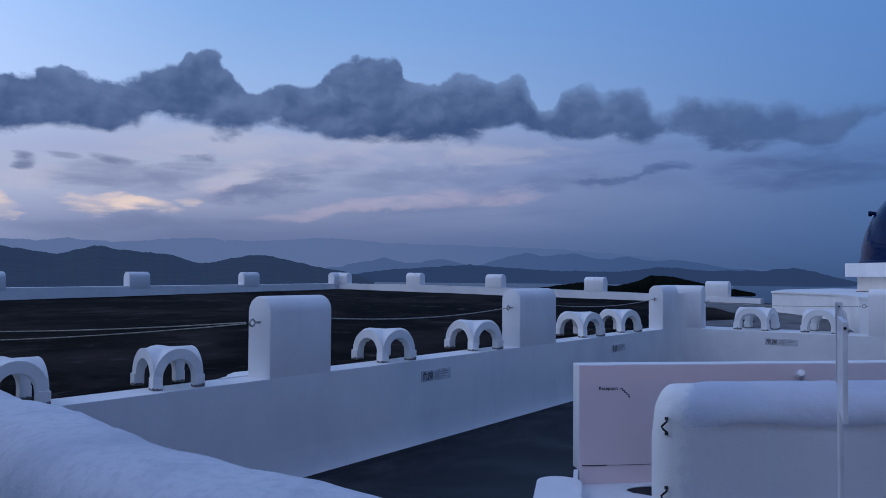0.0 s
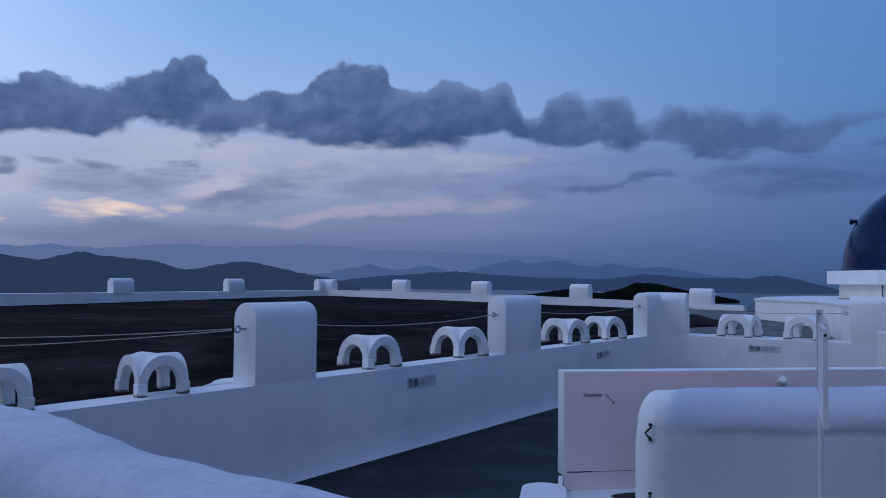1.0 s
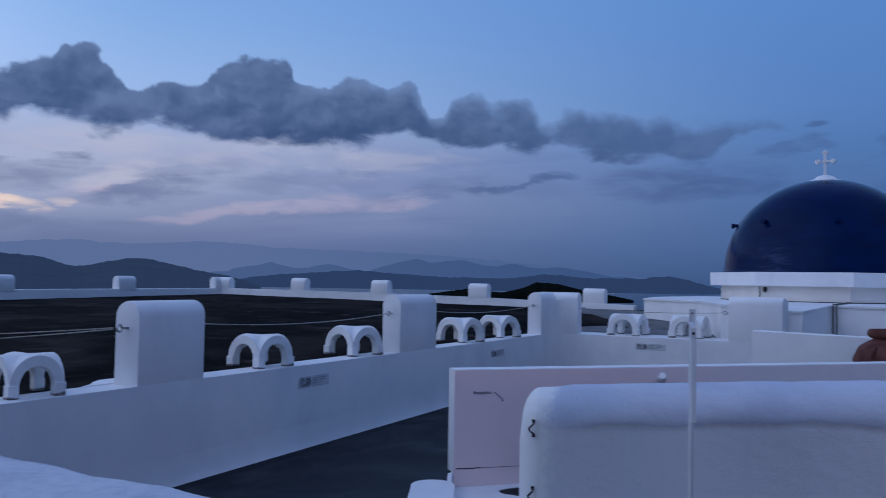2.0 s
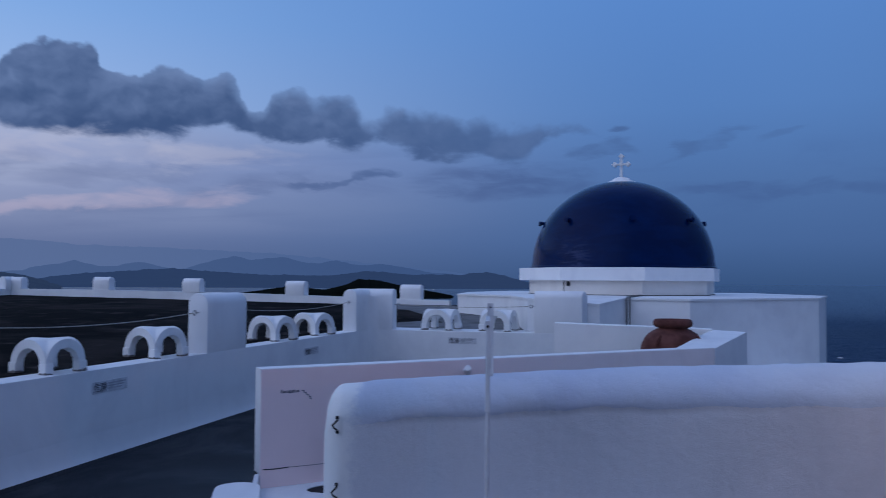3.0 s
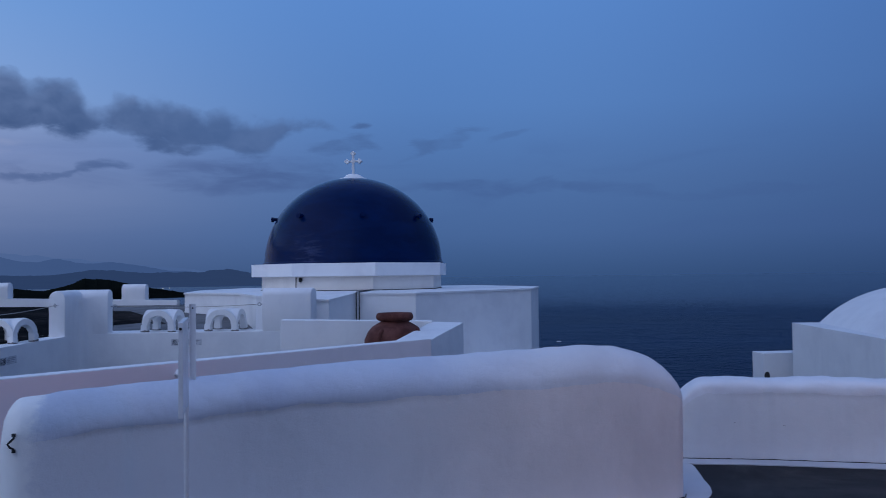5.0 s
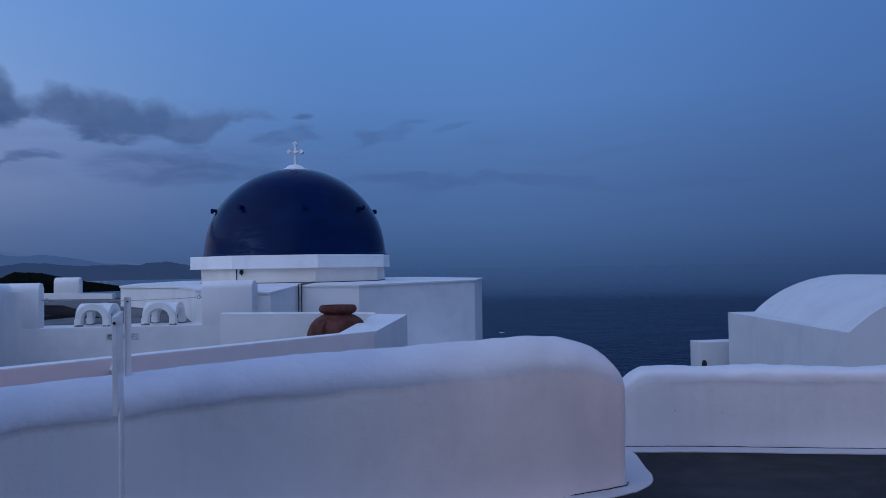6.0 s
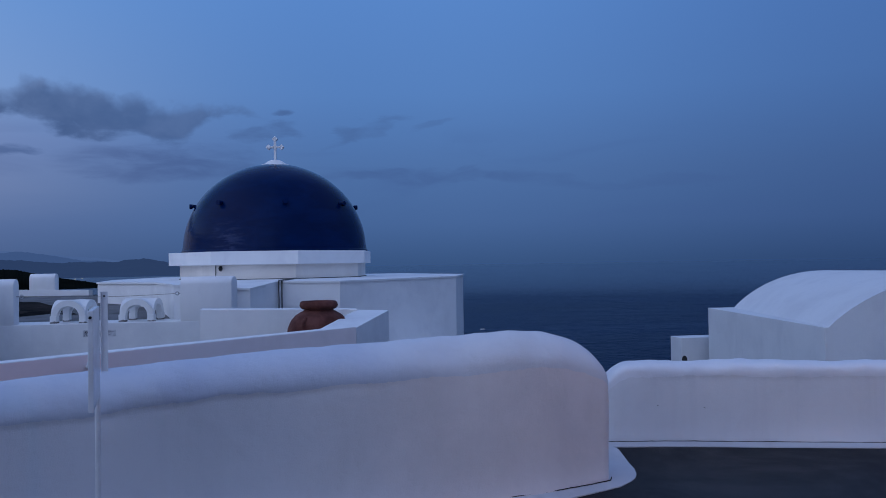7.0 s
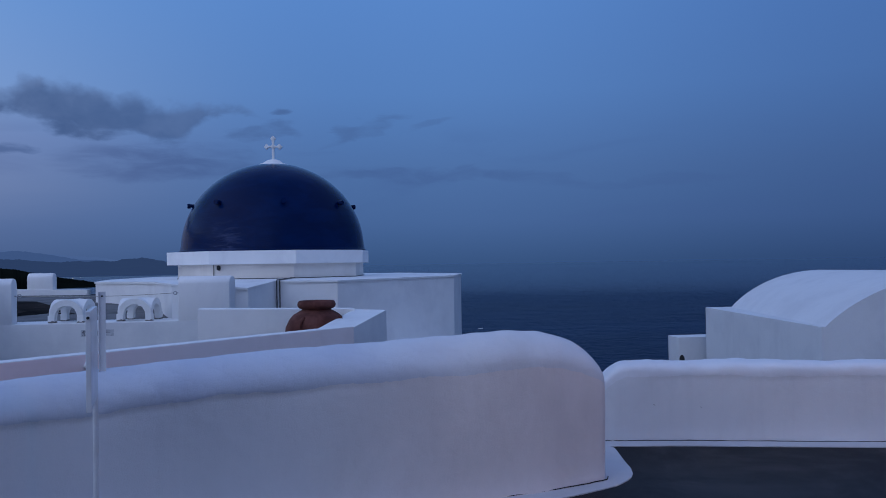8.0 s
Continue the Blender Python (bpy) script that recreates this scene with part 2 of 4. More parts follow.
def painted(name, base, dirt, rough=0.7, grain=1.0, lumps=1.0, streak=0.35, y_tints=()):
    """Painted plaster: base colour, blotches, rain streaks, sandy relief."""
    m, n, bs = material(name)
    co = n.add("ShaderNodeTexCoord").outputs["Object"]
    big = n.noise(co, 1.1, 5.0, 0.6, 0.4)
    small = n.noise(co, 7.0, 6.0, 0.65)
    run = n.noise(n.stretch(co, 5.0, 5.0, 0.35), 1.0, 5.0, 0.6)
    fine = n.noise(co, 140.0, 3.0, 0.6)
    c = n.mix(n.step(big, 0.40, 0.72, 0.0, 0.55), base, dirt)
    c = n.mix(n.step(run, 0.52, 0.74, 0.0, streak), c, dirt)
    c = n.mix(n.step(small, 0.58, 0.74, 0.0, 0.22), c, dirt)
    if grain > 1.5:
        c = n.mix(n.step(n.noise(co, 26.0, 5.0, 0.65), 0.44, 0.66, 0.0, 0.45), c, dirt)
        c = n.mix(n.step(n.noise(co, 5.0, 5.0, 0.65, 0.5), 0.48, 0.68, 0.0, 0.4), c, dirt)
    # another base colour from y0 on, whole from y1 on
    for y0, y1, paint in y_tints:
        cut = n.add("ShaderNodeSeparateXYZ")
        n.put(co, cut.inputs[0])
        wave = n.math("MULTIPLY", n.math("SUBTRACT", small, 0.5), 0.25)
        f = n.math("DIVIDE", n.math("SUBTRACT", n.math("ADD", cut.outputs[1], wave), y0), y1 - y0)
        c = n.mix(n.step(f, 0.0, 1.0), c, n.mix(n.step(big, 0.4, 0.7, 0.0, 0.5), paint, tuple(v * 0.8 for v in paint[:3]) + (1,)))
    n.put(c, bs.inputs["Base Color"])
    n.put(n.step(big, 0.3, 0.7, rough - 0.1, rough + 0.1), bs.inputs["Roughness"])
    h = n.math("ADD", n.math("MULTIPLY", fine, 0.25 * grain), n.math("MULTIPLY", n.noise(co, 9.0, 4.0, 0.55), 0.8 * lumps))
    h = n.math("ADD", h, n.math("MULTIPLY", n.noise(co, 38.0, 4.0, 0.6), 0.28 * max(0.0, grain - 1.0)))
    bump(n, bs, h, 0.35 + 0.25 * max(0.0, grain - 1.0), 0.012)
    return m


WHITE = painted("white_wall_paint", (0.80, 0.80, 0.80, 1), (0.64, 0.64, 0.66, 1), 0.6, 0.6, 0.6, 0.16)
STUCCO = painted("bluish_white_rough_stucco", (0.62, 0.645, 0.70, 1), (0.42, 0.455, 0.535, 1), 0.75, 1.6, 1.5, 0.1)
# bluish crown, white at the nose, paler towards the other end
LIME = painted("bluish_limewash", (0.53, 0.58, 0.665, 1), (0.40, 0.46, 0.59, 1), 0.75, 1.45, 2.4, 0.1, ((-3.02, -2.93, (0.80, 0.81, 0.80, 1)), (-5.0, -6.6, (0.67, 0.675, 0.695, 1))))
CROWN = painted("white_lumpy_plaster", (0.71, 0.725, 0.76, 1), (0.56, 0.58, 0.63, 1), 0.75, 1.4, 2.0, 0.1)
# grey face, white at the nose, pinker towards the other end
GREYFACE = painted("grey_white_stucco", (0.635, 0.655, 0.69, 1), (0.53, 0.55, 0.585, 1), 0.8, 1.45, 1.5, 0.15, ((-3.02, -2.93, (0.80, 0.81, 0.80, 1)), (-4.6, -6.4, (0.75, 0.69, 0.67, 1))))
WORN = painted("worn_white_floor_paint", (0.51, 0.52, 0.555, 1), (0.40, 0.41, 0.445, 1), 0.8, 1.3, 1.0, 0.0)
# limewash with dimmer light on the seaward walls put into its base
DIMWASH = painted("dimmed_limewash", (0.65, 0.665, 0.685, 1), (0.54, 0.555, 0.585, 1), 0.75, 1.2, 1.2, 0.3)
CREAM = painted("cream_wall_paint", (0.80, 0.755, 0.70, 1), (0.64, 0.60, 0.56, 1), 0.65, 0.7, 0.6, 0.3)
PINK = painted("pale_pink_wall_paint", (0.92, 0.69, 0.66, 1), (0.85, 0.63, 0.60, 1), 0.65, 0.7, 0.6, 0.2, ((-2.5, -4.2, (0.80, 0.72, 0.72, 1)),))


def make_cast():
    m = painted("white_painted_cast_concrete", (0.80, 0.80, 0.79, 1), (0.54, 0.53, 0.51, 1), 0.8, 1.15, 0.8, 0.4)
    t = m.node_tree
    bs = next(k for k in t.nodes if k.type == "BSDF_PRINCIPLED")
    n = Net(t, False)
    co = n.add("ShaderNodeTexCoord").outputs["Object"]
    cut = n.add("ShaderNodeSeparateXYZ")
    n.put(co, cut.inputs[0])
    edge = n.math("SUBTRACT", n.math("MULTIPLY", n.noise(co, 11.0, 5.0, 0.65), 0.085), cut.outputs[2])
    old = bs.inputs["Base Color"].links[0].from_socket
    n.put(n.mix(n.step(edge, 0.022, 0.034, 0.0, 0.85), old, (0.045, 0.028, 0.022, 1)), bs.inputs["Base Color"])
    return m


CONCRETE = make_cast()


def make_deck():
    m, n, bs = material("dark_waterproof_deck")
    co = n.add("ShaderNodeTexCoord").outputs["Object"]
    a = n.noise(co, 0.9, 5.0, 0.6, 0.6)
    b = n.noise(co, 5.0, 6.0, 0.65)
    c = n.mix(n.step(a, 0.35, 0.7), (0.0030, 0.0042, 0.0075, 1), (0.010, 0.011, 0.015, 1))
    c = n.mix(n.step(b, 0.60, 0.75, 0.0, 0.25), c, (0.045, 0.045, 0.045, 1))
    n.put(c, bs.inputs["Base Color"])
    n.put(n.step(a, 0.3, 0.7, 0.45, 0.75), bs.inputs["Roughness"])
    bs.inputs["Specular IOR Level"].default_value = 0.25
    bump(n, bs, n.noise(co, 60.0, 4.0, 0.6), 0.3, 0.006)
    return m


def make_roofing():
    m, n, bs = material("weathered_black_roofing")
    co = n.add("ShaderNodeTexCoord").outputs["Object"]
    a = n.noise(co, 0.42, 7.0, 0.66, 0.6)
    b = n.noise(n.stretch(co, 0.9, 1.5, 1), 1.2, 7.0, 0.68, 0.4)
    c = n.mix(n.step(a, 0.44, 0.66), (0.0010, 0.0010, 0.0014, 1), (0.021, 0.0170, 0.0160, 1))
    c = n.mix(n.step(b, 0.55, 0.70, 0.0, 0.7), c, (0.062, 0.052, 0.049, 1))
    n.put(c, bs.inputs["Base Color"])
    bs.inputs["Roughness"].default_value = 0.95
    bs.inputs["Specular IOR Level"].default_value = 0.03
    bump(n, bs, b, 0.4, 0.03)
    return m


def plain(name, base, rough=0.5, metal=0.0, var=0.15, scale=8.0, coat=0.0):
    m, n, bs = material(name)
    co = n.add("ShaderNodeTexCoord").outputs["Object"]
    f = n.noise(co, scale, 5.0, 0.6)
    dark = tuple(c * (1 - 2 * var) for c in base[:3]) + (1,)
    n.put(n.mix(n.step(f, 0.35, 0.7), base, dark), bs.inputs["Base Color"])
    n.put(n.step(f, 0.3, 0.7, rough * 0.85, min(1, rough * 1.2)), bs.inputs["Roughness"])
    bs.inputs["Metallic"].default_value = metal
    bs.inputs["Coat Weight"].default_value = coat
    bump(n, bs, n.noise(co, scale * 9, 3.0), 0.12, 0.004)
    return m


def make_dome_paint():
    m, n, bs = material("glossy_ultramarine_paint")
    co = n.add("ShaderNodeTexCoord").outputs["Object"]
    a = n.noise(n.stretch(co, 1, 1, 2.5), 1.2, 5.0, 0.6, 0.4)
    run = n.noise(n.stretch(co, 2.0, 2.0, 0.4), 2.0, 5.0, 0.6)
    c = n.mix(n.step(a, 0.35, 0.7), (0.0002, 0.0088, 0.049, 1), (0.0003, 0.0130, 0.068, 1))
    c = n.mix(n.step(run, 0.6, 0.8, 0.0, 0.25), c, (0.006, 0.018, 0.075, 1))
    # streaky pale sky reflection low on the near side, painted into the base colour
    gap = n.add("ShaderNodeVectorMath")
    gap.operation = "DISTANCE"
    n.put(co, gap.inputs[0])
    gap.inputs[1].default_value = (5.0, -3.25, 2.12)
    sheen_streaks = n.noise(n.stretch(co, 1.6, 1.6, 9.0), 1.6, 6.0, 0.65, 0.4)
    painted_sheen = n.math("MULTIPLY", n.step(gap.outputs["Value"], 0.62, 0.12), n.step(sheen_streaks, 0.44, 0.66, 0.08, 0.7))
    c = n.mix(painted_sheen, c, (0.040, 0.056, 0.13, 1))
    n.put(c, bs.inputs["Base Color"])
    n.put(n.step(a, 0.3, 0.75, 0.07, 0.16), bs.inputs["Roughness"])
    bs.inputs["Specular IOR Level"].default_value = 0.07
    bump(n, bs, n.noise(n.stretch(co, 1, 1, 5), 1.6, 4.0, 0.55, 0.5), 0.25, 0.03)
    return m


def make_sea():
    m, n, bs = material("dark_sea_water")
    co = n.add("ShaderNodeTexCoord").outputs["Object"]
    a = n.noise(n.stretch(co, 1.0, 0.4, 1), 0.02, 6.0, 0.6, 0.4)
    n.put(n.mix(n.step(a, 0.35, 0.7), (0.002, 0.010, 0.036, 1), (0.003, 0.015, 0.050, 1)), bs.inputs["Base Color"])
    bs.inputs["Roughness"].default_value = 0.3
    bs.inputs["IOR"].default_value = 1.33
    graze = n.add("ShaderNodeLayerWeight", Blend=0.5).outputs["Facing"]
    n.put(n.step(graze, 0.955, 0.998, 0.03, 1.0), bs.inputs["Specular IOR Level"])
    h = n.math("ADD", n.noise(n.stretch(co, 1, 0.5, 1), 0.12, 6.0, 0.65, 0.5), n.math("MULTIPLY", n.noise(co, 0.7, 4.0, 0.6), 0.35))
    bump(n, bs, h, 0.42, 3.0)
    return m


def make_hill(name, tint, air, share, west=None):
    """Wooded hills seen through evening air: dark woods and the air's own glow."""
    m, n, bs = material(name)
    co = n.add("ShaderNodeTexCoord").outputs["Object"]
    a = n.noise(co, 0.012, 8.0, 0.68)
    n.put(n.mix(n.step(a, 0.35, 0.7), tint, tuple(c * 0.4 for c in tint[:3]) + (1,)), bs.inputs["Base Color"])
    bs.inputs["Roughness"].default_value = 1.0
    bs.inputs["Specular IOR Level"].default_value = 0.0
    # the evening haze is put into the hills as emission
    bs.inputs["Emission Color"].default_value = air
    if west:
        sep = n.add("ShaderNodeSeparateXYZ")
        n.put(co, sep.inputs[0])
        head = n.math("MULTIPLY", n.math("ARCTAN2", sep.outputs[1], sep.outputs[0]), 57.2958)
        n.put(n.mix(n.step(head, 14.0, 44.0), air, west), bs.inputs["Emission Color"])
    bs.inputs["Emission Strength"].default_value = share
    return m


DECK, ROOFING, DOMEBLUE, SEA = make_deck(), make_roofing(), make_dome_paint(), make_sea()
STEEL = plain("galvanised_steel", (0.45, 0.46, 0.48, 1), 0.4, 0.9, 0.2, 20)
BLACKIRON = plain("black_iron", (0.02, 0.02, 0.022, 1), 0.6, 0.3, 0.2, 30)
CABLE = plain("black_cable_rubber", (0.015, 0.015, 0.016, 1), 0.6)
POSTWHITE = plain("white_enamelled_metal", (0.72, 0.73, 0.75, 1), 0.35, 0.0, 0.06, 6, 0.3)
TERRACOTTA = plain("old_terracotta", (0.112, 0.030, 0.021, 1), 0.85, 0.0, 0.22, 6)
ROPE = plain("pale_wire_rope", (0.42, 0.40, 0.36, 1), 0.7, 0.2, 0.2, 40)
PLATE = plain("weathered_sign_plate", (0.60, 0.61, 0.64, 1), 0.6, 0.0, 0.2, 12)
INK = plain("dark_sign_ink", (0.06, 0.06, 0.08, 1), 0.7)
FADED = plain("faded_sign_ink", (0.42, 0.43, 0.47, 1), 0.7)
CRACK = plain("dark_joint", (0.03, 0.03, 0.03, 1), 0.95)
LENS = plain("lamp_glass", (0.75, 0.75, 0.74, 1), 0.25)
TREES = make_hill("dark_evergreen_woods", (0.008, 0.010, 0.008, 1), (0, 0, 0, 1), 0.0)


# ---- mesh helpers ----
def part(name, bm, mat, parent=None, label="", smooth=None):
    """Links a bmesh as one mesh object; smooth: the angle in degrees below which edges are shaded round."""
    me = bpy.data.meshes.new(name)
    bmesh.ops.recalc_face_normals(bm, faces=bm.faces[:])
    if smooth:
        for f in bm.faces:
            f.smooth = True
        for e in bm.edges:
            if len(e.link_faces) == 2 and e.calc_face_angle(0) > radians(smooth):
                e.smooth = False
    bm.to_mesh(me)
    bm.free()
    me.materials.append(mat)
    ob = new(name, me)
    if parent:
        ob.parent = parent
    if label:
        ob["label"] = label
    return ob


def empty(name, place, label, category, group="", kind=""):
    ob = new(name)
    ob.location = place
    return tagged(ob, label, category, group, kind)


def bevel(bm, width, segs=2, sharp=40):
    es = [e for e in bm.edges if len(e.link_faces) == 2 and e.calc_face_angle(0) > radians(sharp)]
    if width and es:
        bmesh.ops.bevel(bm, geom=es, offset=width, segments=segs, profile=0.5, affect="EDGES")


def merge(bm, other):
    """Adds another bmesh to bm."""
    tmp = bpy.data.meshes.new("tmp")
    other.to_mesh(tmp)
    other.free()
    bm.from_mesh(tmp)
    bpy.data.meshes.remove(tmp)
    return bm


def prism(poly, z0, z1, rim=0.0, bm=None):
    """An upright prism over a plan outline; z0 and z1 are numbers or functions of (x, y)."""
    b = bmesh.new()
    lo = [b.verts.new((x, y, z0(x, y) if callable(z0) else z0)) for x, y in poly]
    hi = [b.verts.new((x, y, z1(x, y) if callable(z1) else z1)) for x, y in poly]
    k = len(poly)
    b.faces.new(lo[::-1])
    b.faces.new(hi)
    for i in range(k):
        b.faces.new((lo[i], lo[(i + 1) % k], hi[(i + 1) % k], hi[i]))
    if rim:
        bmesh.ops.recalc_face_normals(b, faces=b.faces[:])
        bevel(b, rim)
    return merge(bm, b) if bm else b


def block(x0, x1, y0, y1, z0, z1, rim=0.01, bm=None):
    return prism([(x0, y0), (x1, y0), (x1, y1), (x0, y1)], z0, z1, rim, bm)


def lathe(rows, n=32, bm=None, at=(0, 0, 0)):
    """Turns a line of (radius, z) round the z axis."""
    b = bm or bmesh.new()
    rings = []
    for r, z in rows:
        if r < 1e-5:
            rings.append([b.verts.new((at[0], at[1], at[2] + z))])
        else:
            rings.append([b.verts.new((at[0] + r * math.cos(2 * math.pi * i / n), at[1] + r * math.sin(2 * math.pi * i / n), at[2] + z)) for i in range(n)])
    for a, c in zip(rings, rings[1:]):
        for i in range(n):
            j = (i + 1) % n
            if len(a) == 1 and len(c) == 1:
                continue
            if len(a) == 1:
                b.faces.new((a[0], c[i], c[j]))
            elif len(c) == 1:
                b.faces.new((a[i], a[j], c[0]))
            else:
                b.faces.new((a[i], a[j], c[j], c[i]))
    for ring in (rings[0], rings[-1]):
        if len(ring) > 1:
            b.faces.new(ring)
    return b


def tube(pts, r, n=8, bm=None, closed=False):
    """A round bar along a line of points."""
    b = bm or bmesh.new()
    pts = [Vector(p) for p in pts]
    k = len(pts)
    rings = []
    side = None
    for i, p in enumerate(pts):
        if closed:
            d = pts[(i + 1) % k] - pts[i - 1]
        else:
            d = pts[min(i + 1, k - 1)] - pts[max(i - 1, 0)]
        d.normalize()
        if side is None:
            side = d.cross(Vector((0, 0, 1)))
            if side.length < 0.05:
                side = d.cross(Vector((1, 0, 0)))
        side = (side - d * side.dot(d)).normalized()
        up = d.cross(side)
        rings.append([b.verts.new(p + r * (math.cos(2 * math.pi * j / n) * side + math.sin(2 * math.pi * j / n) * up)) for j in range(n)])
    pairs = list(zip(rings, rings[1:])) + ([(rings[-1], rings[0])] if closed else [])
    for a, c in pairs:
        for j in range(n):
            b.faces.new((a[j], a[(j + 1) % n], c[(j + 1) % n], c[j]))
    if not closed:
        b.faces.new(rings[0])
        b.faces.new(rings[-1])
    return b


def along(table, s):
    """Linear reading of a table of (s, value, ...)."""
    if s <= table[0][0]:
        return table[0][1:]
    for a, c in zip(table, table[1:]):
        if s <= c[0]:
            f = (s - a[0]) / (c[0] - a[0])
            return tuple(u + (v - u) * f for u, v in zip(a[1:], c[1:]))
    return table[-1][1:]


def smooth_line(pts, n):
    """n + 1 points on a Catmull-Rom line through the plan points."""
    p = [Vector((*q, 0)) for q in pts]
    p = [2 * p[0] - p[1]] + p + [2 * p[-1] - p[-2]]
    out = []
    for k in range(n + 1):
        s = k / n * (len(pts) - 1)
        i = min(int(s), len(pts) - 2)
        f = s - i
        a, b, c, d = p[i], p[i + 1], p[i + 2], p[i + 3]
        out.append(0.5 * (2 * b + (c - a) * f + (2 * a - 5 * b + 4 * c - d) * f * f + (3 * b - a - 3 * c + d) * f ** 3))
    return out


def lumpy_wall(pts, width, height, ends, n=90, foot=0.0, top_round=0.16, lump=0.012, coat=0.0, shoulder=(0.0, 0.0), drop=0.3, crown=(0.75, 0.9)):
    """A hand-plastered wall with a rounded crown along a plan line. width, height: tables over the run 0..1; ends: length of the
    rounded nose at both ends; the crown is a half oval of depth top_round, the more chamfered the larger the powers in crown."""
    line = smooth_line(pts, n)
    run = [0.0]
    for a, c in zip(line, line[1:]):
        run.append(run[-1] + (c - a).length)
    total = run[-1]
    # denser rows near the rounded ends
    b = bmesh.new()
    rows = []
    for i, p in enumerate(line):
        s = run[i] / total
        d = (line[min(i + 1, n)] - line[max(i - 1, 0)]).normalized()
        nrm = Vector((-d.y, d.x, 0))
        w = along(width, s)[0] / 2
        h = along(height, s)[0]
        k = 1.0
        for near, nose in ((run[i], ends[0]), (total - run[i], ends[1])):
            if nose and near < nose:
                k = min(k, math.sqrt(max(0.0, 1 - (1 - near / nose) ** 2)))
        w2 = w * max(k, 0.02)
        tr = top_round * (0.4 + 0.6 * k)
        q = 1.0
        for near, nose in ((run[i], max(ends[0], shoulder[0])), (total - run[i], max(ends[1], shoulder[1]))):
            if nose and near < nose:
                q = min(q, math.sqrt(max(0.0, 1 - (1 - near / nose) ** 2)))
        h2 = h - (1 - q) * h * drop
        ring = []
        # the crown's last coat of plaster ends in an uneven lip
        lip = h2 - tr - 0.045 + 0.03 * noise.noise(Vector((s * 11, 2, 0))) + 0.012 * noise.noise(Vector((s * 41, 5, 0))) + 0.008 * noise.noise(Vector((s * 150, 7, 0)))
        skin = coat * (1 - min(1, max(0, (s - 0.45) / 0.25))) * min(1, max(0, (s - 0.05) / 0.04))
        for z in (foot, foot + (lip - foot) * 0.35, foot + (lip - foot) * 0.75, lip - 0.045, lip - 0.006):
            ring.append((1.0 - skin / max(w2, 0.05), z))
        ring.append((1.0, lip))
        for q in range(0, 13):
            a = math.pi * q / 12
            cs, sn = math.cos(a), math.sin(a)
            ring.append((math.copysign(abs(cs) ** crown[0], cs), h2 - tr + tr * abs(sn) ** crown[1]))
        ring += [(-u, z) for u, z in ring[5::-1]]
        row = []
        for u, z in ring:
            v = p + nrm * (u * w2) + Vector((0, 0, z))
            f = noise.noise(v * 1.6) * 1.0 + noise.noise(v * 4.5) * 0.7 + noise.noise(v * 11.0) * 0.3
            grow = 0.35 + 0.65 * min(1, max(0, (z - foot) / max(h - foot, 0.1)))
            v = v + nrm * (f * lump * (1 if u >= 0 else -1)) + Vector((0, 0, f * lump * 1.2 * grow if z > foot + 0.02 else 0))
            row.append(b.verts.new(v))
        rows.append(row)
    m = len(rows[0])
    for r, q in zip(rows, rows[1:]):
        for j in range(m - 1):
            f = b.faces.new((r[j], r[j + 1], q[j + 1], q[j]))
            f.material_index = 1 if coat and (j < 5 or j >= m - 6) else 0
        b.faces.new((r[m - 1], r[0], q[0], q[m - 1]))
    b.faces.new(rows[0])
    b.faces.new(rows[-1])
    return b


def ribbon(line, half, z0, z1, bm=None):
    """A flat strip of a given half width along a plan line, with round ends."""
    b = bm or bmesh.new()
    left, right = [], []
    k = len(line)
    for i, p in enumerate(line):
        d = (line[min(i + 1, k - 1)] - line[max(i - 1, 0)]).normalized()
        nrm = Vector((-d.y, d.x, 0))
        left.append(p + nrm * half)
        right.append(p - nrm * half)
    d0, d1 = (line[0] - line[1]).normalized(), (line[-1] - line[-2]).normalized()

    def cap(p, d):
        a0 = math.atan2(d.y, d.x)
        return [p + half * Vector((math.cos(a0 + t), math.sin(a0 + t), 0)) for t in [-1.45 + 0.145 * k for k in range(21)]]

    outline = left + cap(line[-1], d1)[::-1] + right[::-1] + cap(line[0], d0)[::-1]
    prism([(v.x, v.y) for v in outline], z0, z1, 0, b)
    return b


# ---- ground, sea, distance ----
def polar_sheet(name, mat, rings, height, n=96, centre=(0, 0)):
    b = bmesh.new()
    mid = b.verts.new((centre[0], centre[1], height(centre[0], centre[1])))
    prev = None
    for r in rings:
        ring = []
        for i in range(n):
            a = 2 * math.pi * i / n
            x, y = centre[0] + r * math.cos(a), centre[1] + r * math.sin(a)
            ring.append(b.verts.new((x, y, height(x, y))))
        for i in range(n):
            j = (i + 1) % n
            if prev is None:
                b.faces.new((mid, ring[i], ring[j]))
            else:
                b.faces.new((prev[i], ring[i], ring[j], prev[j]))
        prev = ring
    return part(name, b, mat, smooth=60)


SEA_Z = -13.0
sea = polar_sheet("water", SEA, [60, 150, 400, 900, 1800, 3000, 4000, 4700], lambda x, y: SEA_Z, 128)
tagged(sea, "calm dark blue sea at dusk", "sea", kind="structure")


def hillside(x, y):
    r = math.hypot(x + 5, y + 2)
    f = min(1, max(0, (r - 14) / 55))
    return -3.4 - (12.0 * (f * f * (3 - 2 * f))) + noise.noise(Vector((x * 0.09, y * 0.09, 3))) * 0.7


ground = polar_sheet("ground", TREES, [4, 8, 12, 16, 20, 25, 31, 38, 46, 55, 65, 76], hillside, 64, (-5, -2))
tagged(ground, "dark scrubby hillside falling to the sea", "ground", kind="structure")


